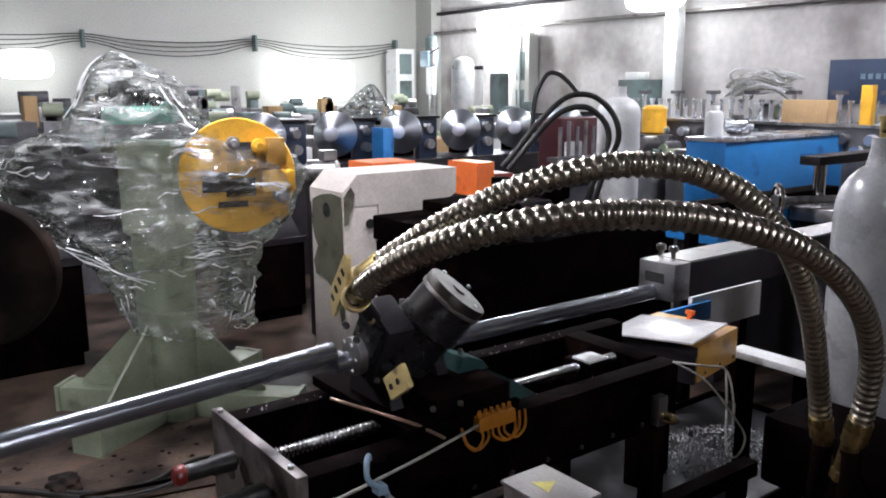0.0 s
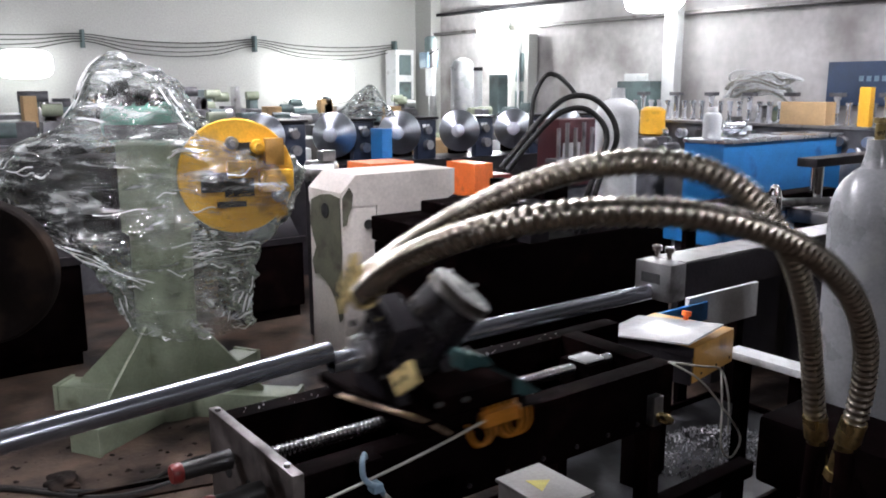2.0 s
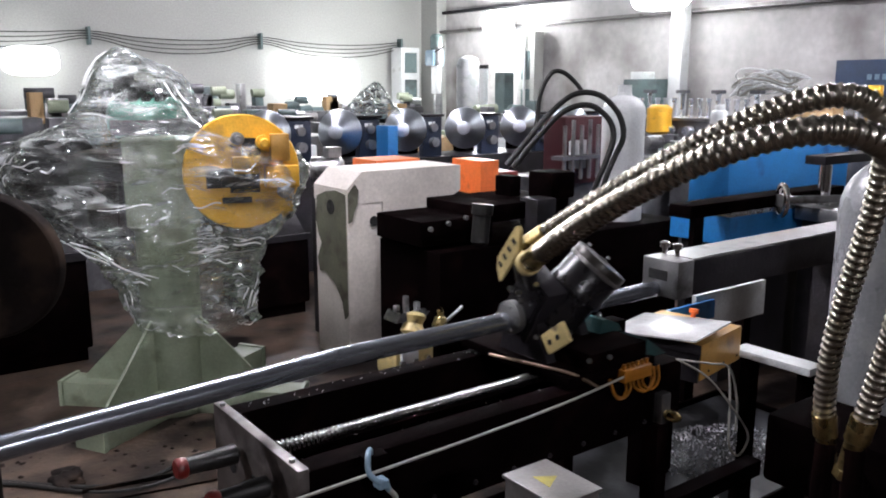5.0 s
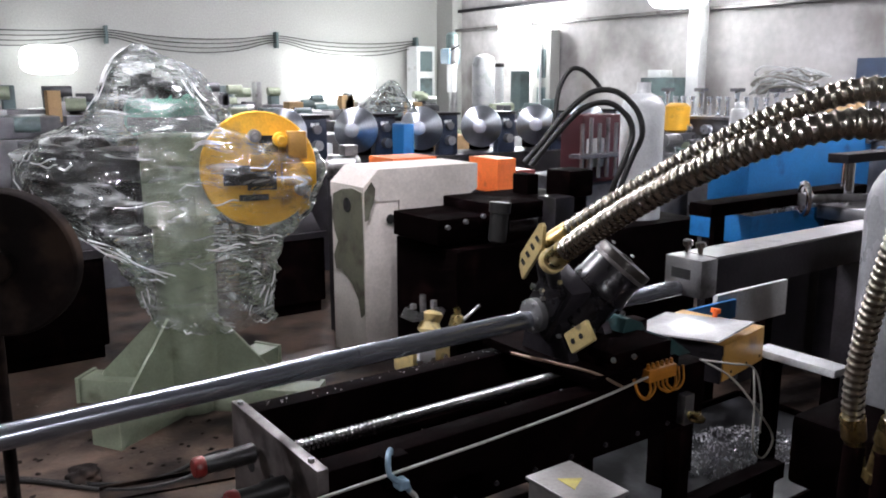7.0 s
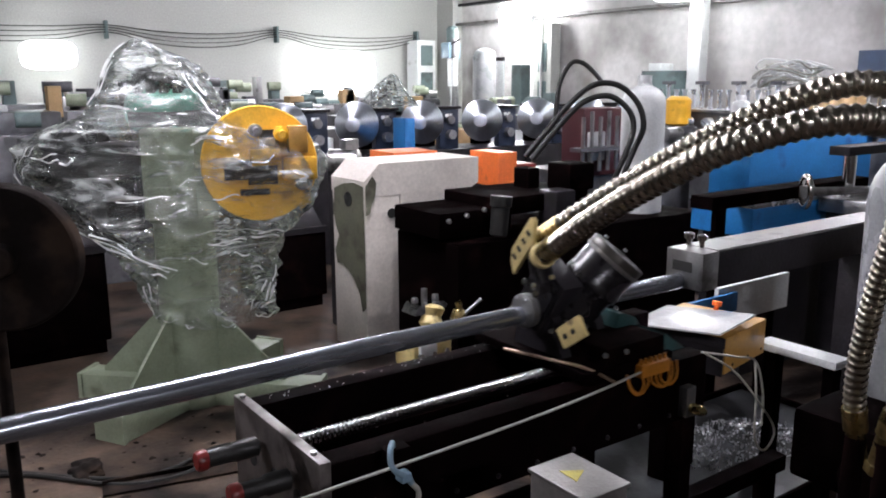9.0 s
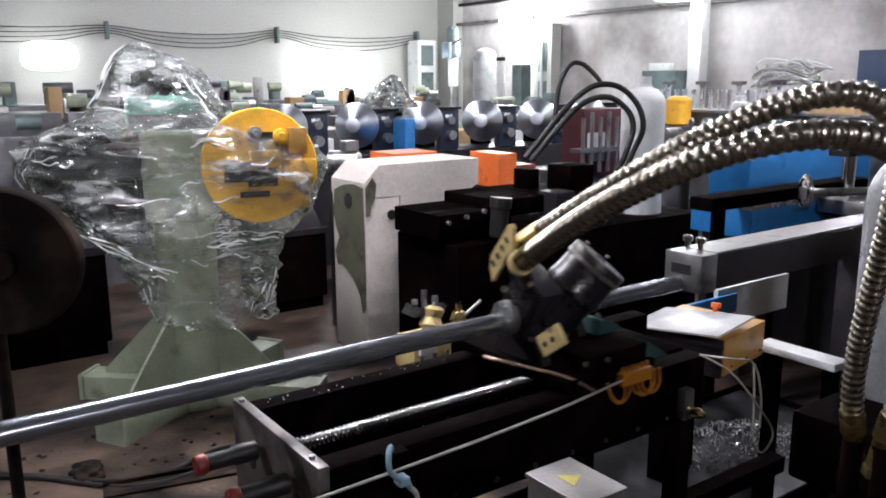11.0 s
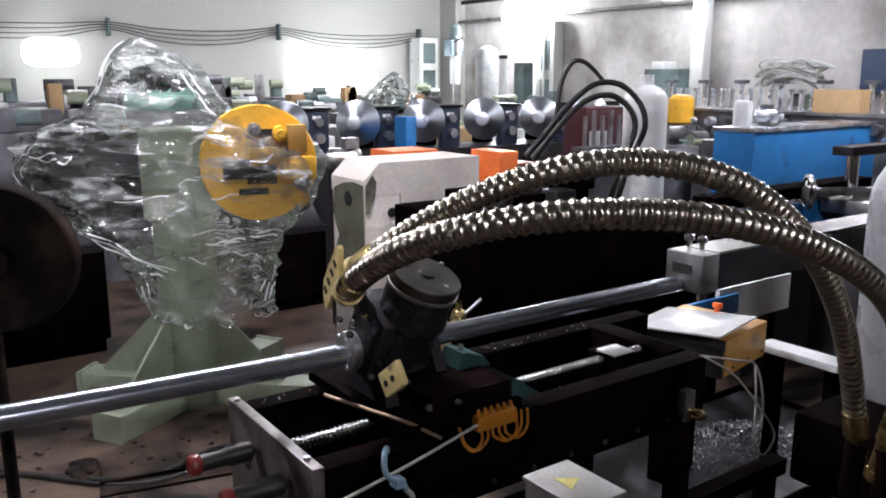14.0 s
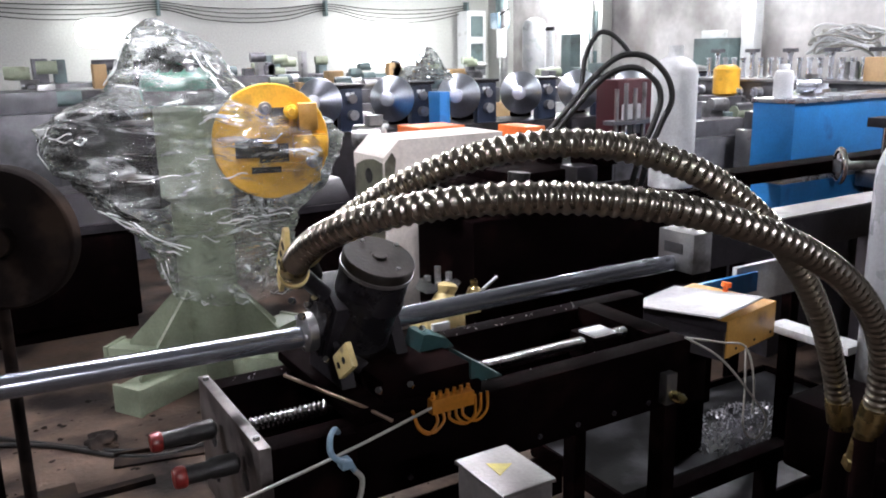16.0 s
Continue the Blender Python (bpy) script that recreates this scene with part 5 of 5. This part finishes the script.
# ---- litter on the floor by the decoiler ----
def floor_litter():
    bar = thing("flat_bar", 0.7, 1.58, 0, "rusty brown steel angle lying on the floor", "steel bar")
    m = Matrix.Translation((0.7, 1.58, 0)) @ pose(0, 0, 0, 0, 0, -12)
    part("flange", box(-0.28, 0.3, -0.05, 0.05, 0.002, 0.012, m=m), RUST, bar, bevel=0.002)
    part("web", box(-0.28, 0.3, 0.04, 0.05, 0.012, 0.03, m=m), RUST, bar, bevel=0.002)
    rnd, bm = random.Random(4), bmesh.new()
    bmesh.ops.create_icosphere(bm, subdivisions=4, radius=1.0)
    for v in bm.verts:
        k = 1 + 0.4 * noise.noise(v.co * 1.7) + 0.06 * noise.noise(v.co * 5)
        v.co = Vector((0.42 + 0.07 * k * v.co.x, 1.86 + 0.09 * k * v.co.y, max(0.001, 0.012 + 0.035 * k * v.co.z)))
    solo("oily_rag", bm, RUST, 0.42, 1.86, 0, "dark oily rag crumpled on the floor", "rag")
    for k in range(2):
        pts = [(-0.1, 2.3 - 0.15 * k, 0.012), (0.2, 1.98 - 0.02 * k, 0.012), (0.48, 1.72 - 0.06 * k, 0.012), (0.7, 1.66 - 0.08 * k, 0.012), (1.0, 1.75 - 0.12 * k, 0.012), (1.35, 1.5 - 0.1 * k, 0.012)]
        solo("floor_cable", cord(pts, 0.01, 8, 8), RUBBER, *pts[0], "black cable trailing over the floor", "cable", "cables on the floor")
    bm = bmesh.new()
    for k in range(260):
        x, y, r = rnd.uniform(-0.4, 1.5), rnd.uniform(0.5, 2.4), rnd.uniform(0.004, 0.018)
        n = rnd.randint(5, 7)
        ring = [bm.verts.new((x + r * rnd.uniform(0.6, 1.3) * math.cos(2 * math.pi * j / n), y + r * rnd.uniform(0.6, 1.3) * math.sin(2 * math.pi * j / n), 0.001)) for j in range(n)]
        top = bm.verts.new((x, y, r * rnd.uniform(0.3, 0.7)))
        for j in range(n):
            bm.faces.new((ring[j], ring[(j + 1) % n], top))
    solo("floor_grit", bm, RUST, 0.5, 1.4, 0.001, "scattered dark grit and scale on the concrete floor", "grit", kind="stuff")


floor_litter()

# ---- scrap, chips and loose wires by the bed ----
def chips():
    rnd = random.Random(5)
    bm = bmesh.new()
    for k in range(900):
        r = 0.36 * math.sqrt(rnd.random())
        a = rnd.uniform(0, 2 * math.pi)
        x, y = 2.8 + r * math.cos(a), 0.35 + 0.62 * r * math.sin(a)
        z = 0.052 + 0.05 * max(0, 1 - (r / 0.34) ** 2) + rnd.uniform(0, 0.012)
        m = Matrix.Translation((x, y, z)) @ Euler((rnd.uniform(0, 6), rnd.uniform(0, 6), rnd.uniform(0, 6))).to_matrix().to_4x4()
        s = rnd.uniform(0.004, 0.012)
        vs = [bm.verts.new(m @ Vector(v)) for v in ((-s, 0, 0), (0, s * 0.5, s * 0.3), (s, 0, 0), (0, -s * 0.5, s * 0.2))]
        bm.faces.new(vs)
    return solo("metal_chips", bm, CHIP, 2.8, 0.35, 0.052, "heap of bright metal chips on the floor", "metal chips", kind="stuff")


chips()


def bed_flecks():
    """Bright flecks for swarf, and for glints on the bed's rails and in its trough."""
    rnd, bm = random.Random(8), bmesh.new()
    for k in range(150):
        x = rnd.uniform(0.52, 1.72)
        y, z = rnd.choice([(rnd.uniform(-0.228, -0.168), 0.8535), (rnd.uniform(0.158, 0.218), 0.8535), (rnd.uniform(-0.16, 0.15), 0.7115)])
        m = Matrix.Translation((x, y, z)) @ Euler((rnd.uniform(-0.5, 0.5), rnd.uniform(-0.5, 0.5), rnd.uniform(0, 6))).to_matrix().to_4x4()
        w = rnd.uniform(0.0015, 0.005)
        vs = [bm.verts.new(m @ Vector(v)) for v in ((-w, 0, 0), (0, w * 0.4, w * 0.3), (w, 0, 0), (0, -w * 0.4, w * 0.2))]
        bm.faces.new(vs)
    return solo("metal_chips", bm, CHIP, 1.1, 0, 0.8535, "bright flecks for swarf and glints on the saw bed", "metal chips", kind="stuff")


bed_flecks()
tray = thing("scrap_tray", 2.6, 0.35, 0, "flat oily metal tray littered with chips", "tray")
part("sheet", box(1.95, 3.4, -0.05, 0.75, 0.01, 0.05), TRAY, tray, bevel=0.006)
for y in (-0.06, 0.76):
    part("rim", box(1.94, 3.41, y - 0.008, y + 0.008, 0, 0.075), BLACK, tray)
for x in (1.94, 3.41):
    part("rim", box(x - 0.008, x + 0.008, -0.052, 0.752, 0, 0.075), BLACK, tray)
plank = thing("plank_bench", 2.72, 0.0, 0, "short whitish plank on two dark trestles", "bench")
part("plank", box(2.66, 2.76, -0.14, 0.2, 0.57, 0.6), WHITE, plank, bevel=0.004)
for y in (-0.1, 0.14):
    part("trestle", box(2.68, 2.74, y - 0.02, y + 0.02, 0, 0.57), BLACK, plank)
panel = thing("panel_stand", 3.2, 0.64, 0, "pale beige panel on dark legs below the guide beam", "panel stand")
part("panel", box(2.98, 3.55, 0.62, 0.645, 0.5, 0.68), WHITE, panel, bevel=0.004)
part("strip", box(2.72, 3.1, 0.6, 0.617, 0.56, 0.65), BLUE, panel, "blue painted strip")
for x in (2.85, 3.45):
    part("leg", box(x - 0.03, x + 0.03, 0.646, 0.7, 0, 0.6), BLACK, panel)
for pts in ([(1.72, -0.25, 0.86), (1.8, -0.3, 0.8), (1.9, -0.33, 0.68), (1.98, -0.33, 0.58), (1.95, -0.32, 0.52), (1.88, -0.33, 0.58), (1.9, -0.31, 0.7), (1.93, -0.28, 0.8)], [(1.72, -0.24, 0.86), (1.84, -0.27, 0.83), (1.93, -0.28, 0.8), (1.95, -0.3, 0.7), (1.94, -0.31, 0.6)]):
    solo("loose_wire", cord(pts, 0.0032, 8, 8), WIRE, *pts[0], "thin pale wire hanging in a loop", "wire", "loose wires on the bed")


# ---- what moves ----
STROKE = [  # seconds and the carriage's way along its bed
    (0, 0.055), (0.1, 0.076), (0.2, 0.152), (0.3, 0.266), (0.4, 0.398), (0.5, 0.482), (0.6, 0.562), (0.7, 0.605), (0.8, 0.564),
    (0.9, 0.215), (1, 0.045), (1.1, 0.053), (1.2, 0.127), (1.3, 0.196), (1.4, 0.324), (1.5, 0.449), (1.6, 0.519), (1.7, 0.581),
    (1.8, 0.603), (1.9, 0.425), (2, 0.084), (2.1, 0.031), (2.2, 0.08), (2.3, 0.188), (2.4, 0.286), (2.5, 0.39), (2.6, 0.486),
    (2.7, 0.556), (2.8, 0.592), (2.9, 0.561), (3, 0.239), (3.1, 0.048), (3.2, 0.063), (3.3, 0.122), (3.4, 0.212), (3.5, 0.316),
    (3.6, 0.431), (3.7, 0.514), (3.8, 0.58), (3.9, 0.607), (4, 0.442), (4.1, 0.121), (4.2, 0.041), (4.3, 0.076), (4.4, 0.154),
    (4.5, 0.255), (4.6, 0.365), (4.7, 0.467), (4.8, 0.538), (4.9, 0.58), (5, 0.563), (5.1, 0.268), (5.2, 0.043), (5.3, 0.053),
    (5.4, 0.12), (5.5, 0.195), (5.6, 0.305), (5.7, 0.418), (5.8, 0.505), (5.9, 0.568), (6, 0.587), (6.1, 0.463), (6.2, 0.119),
    (6.3, 0.052), (6.4, 0.07), (6.5, 0.13), (6.6, 0.244), (6.7, 0.361), (6.8, 0.458), (6.9, 0.532), (7, 0.568), (7.1, 0.56),
    (7.2, 0.257), (7.3, 0.023), (7.4, 0.046), (7.5, 0.105), (7.6, 0.191), (7.7, 0.289), (7.8, 0.403), (7.9, 0.495), (8, 0.553),
    (8.1, 0.554), (8.2, 0.467), (8.3, 0.097), (8.4, 0.031), (8.5, 0.071), (8.6, 0.151), (8.7, 0.245), (8.8, 0.349), (8.9, 0.455),
    (9, 0.533), (9.1, 0.574), (9.2, 0.564), (9.3, 0.268), (9.4, 0.043), (9.5, 0.053), (9.6, 0.12), (9.7, 0.195), (9.8, 0.305),
    (9.9, 0.418), (10, 0.505), (10.1, 0.568), (10.2, 0.587), (10.3, 0.462), (10.4, 0.119), (10.5, 0.042), (10.6, 0.076), (10.7, 0.154),
    (10.8, 0.255), (10.9, 0.365), (11, 0.467), (11.1, 0.538), (11.2, 0.58), (11.3, 0.574), (11.4, 0.305), (11.5, 0.055), (11.6, 0.051),
    (11.7, 0.126), (11.8, 0.181), (11.9, 0.292), (12, 0.388), (12.1, 0.49), (12.2, 0.559), (12.3, 0.584), (12.4, 0.516), (12.5, 0.174),
    (12.6, 0.037), (12.7, 0.081), (12.8, 0.146), (12.9, 0.233), (13, 0.326), (13.1, 0.454), (13.2, 0.507), (13.3, 0.563), (13.4, 0.556),
    (13.5, 0.326), (13.6, 0.031), (13.7, 0.002), (13.8, -0.009), (13.9, -0.011), (14.4, -0.011), (15, -0.019), (16, -0.019),
]


def motions():
    walk(CARRIAGE, [(t, pose(0.75 + s, 0, 0.866)) for t, s in STROKE])
    # the motor leans as the saw runs and stands up when it stops
    hinge = Matrix.Translation(MOTOR_FOOT - Vector((0.75, 0, 0.866)))
    turn, swing = MOTOR_UP.rotation_difference(MOTOR_LEAN), []
    for t, s in STROKE:
        u = min(1.0, max(0.0, (s + 0.02) / 0.08))
        lean = Matrix.Rotation(turn.angle * u * u * (3 - 2 * u), 4, turn.axis)
        swing.append((t, hinge @ lean @ hinge.inverted()))
    walk(SWINGING[0], swing)
    # the tube's free end rides with the stroke, drops on the return and whips as the cut piece leaves
    whip, ways = [], [s for _, s in STROKE]
    for i, (t, s) in enumerate(STROKE):
        before, after = ways[max(i - 1, 0)], ways[min(i + 1, len(ways) - 1)]
        lift, rise = 0.02 - 0.05 * max(s, 0), 0.0
        if before - s > 0.03 and s < 0.1 or t == 0:
            lift, rise = -0.045, 0.03
        elif before - s > 0.04 or s - after > 0.1:
            lift = -0.03
        whip.append((t, pose(0.71, 0, TUBE_Z + rise, 0, math.degrees(math.atan2(lift + rise * 0.3, 0.65)), 0)))
    walk(CUT, whip)
    cable = []
    for t, s in STROKE:
        a = Vector((0.9 + s, -0.262, 0.866))
        d = (a - HOOK).normalized()
        m = d.to_track_quat("X", "Z").to_matrix().to_4x4()
        m.translation = a
        cable.append((t, m))
    walk(CABLE, cable)
    known = {}
    for ob, h, rings in HOSE_RINGS:
        back = BASE[ob].inverted()
        rows = [[] for _ in rings]
        for t, s in STROKE:
            key = (h["length"], round(s, 2))
            if key not in known:
                known[key] = [back @ m for m in hose_poses(h, s)]
            for row, m in zip(rows, known[key]):
                row.append((t, m))
        for r, row in zip(rings, rows):
            walk(r, row)


motions()
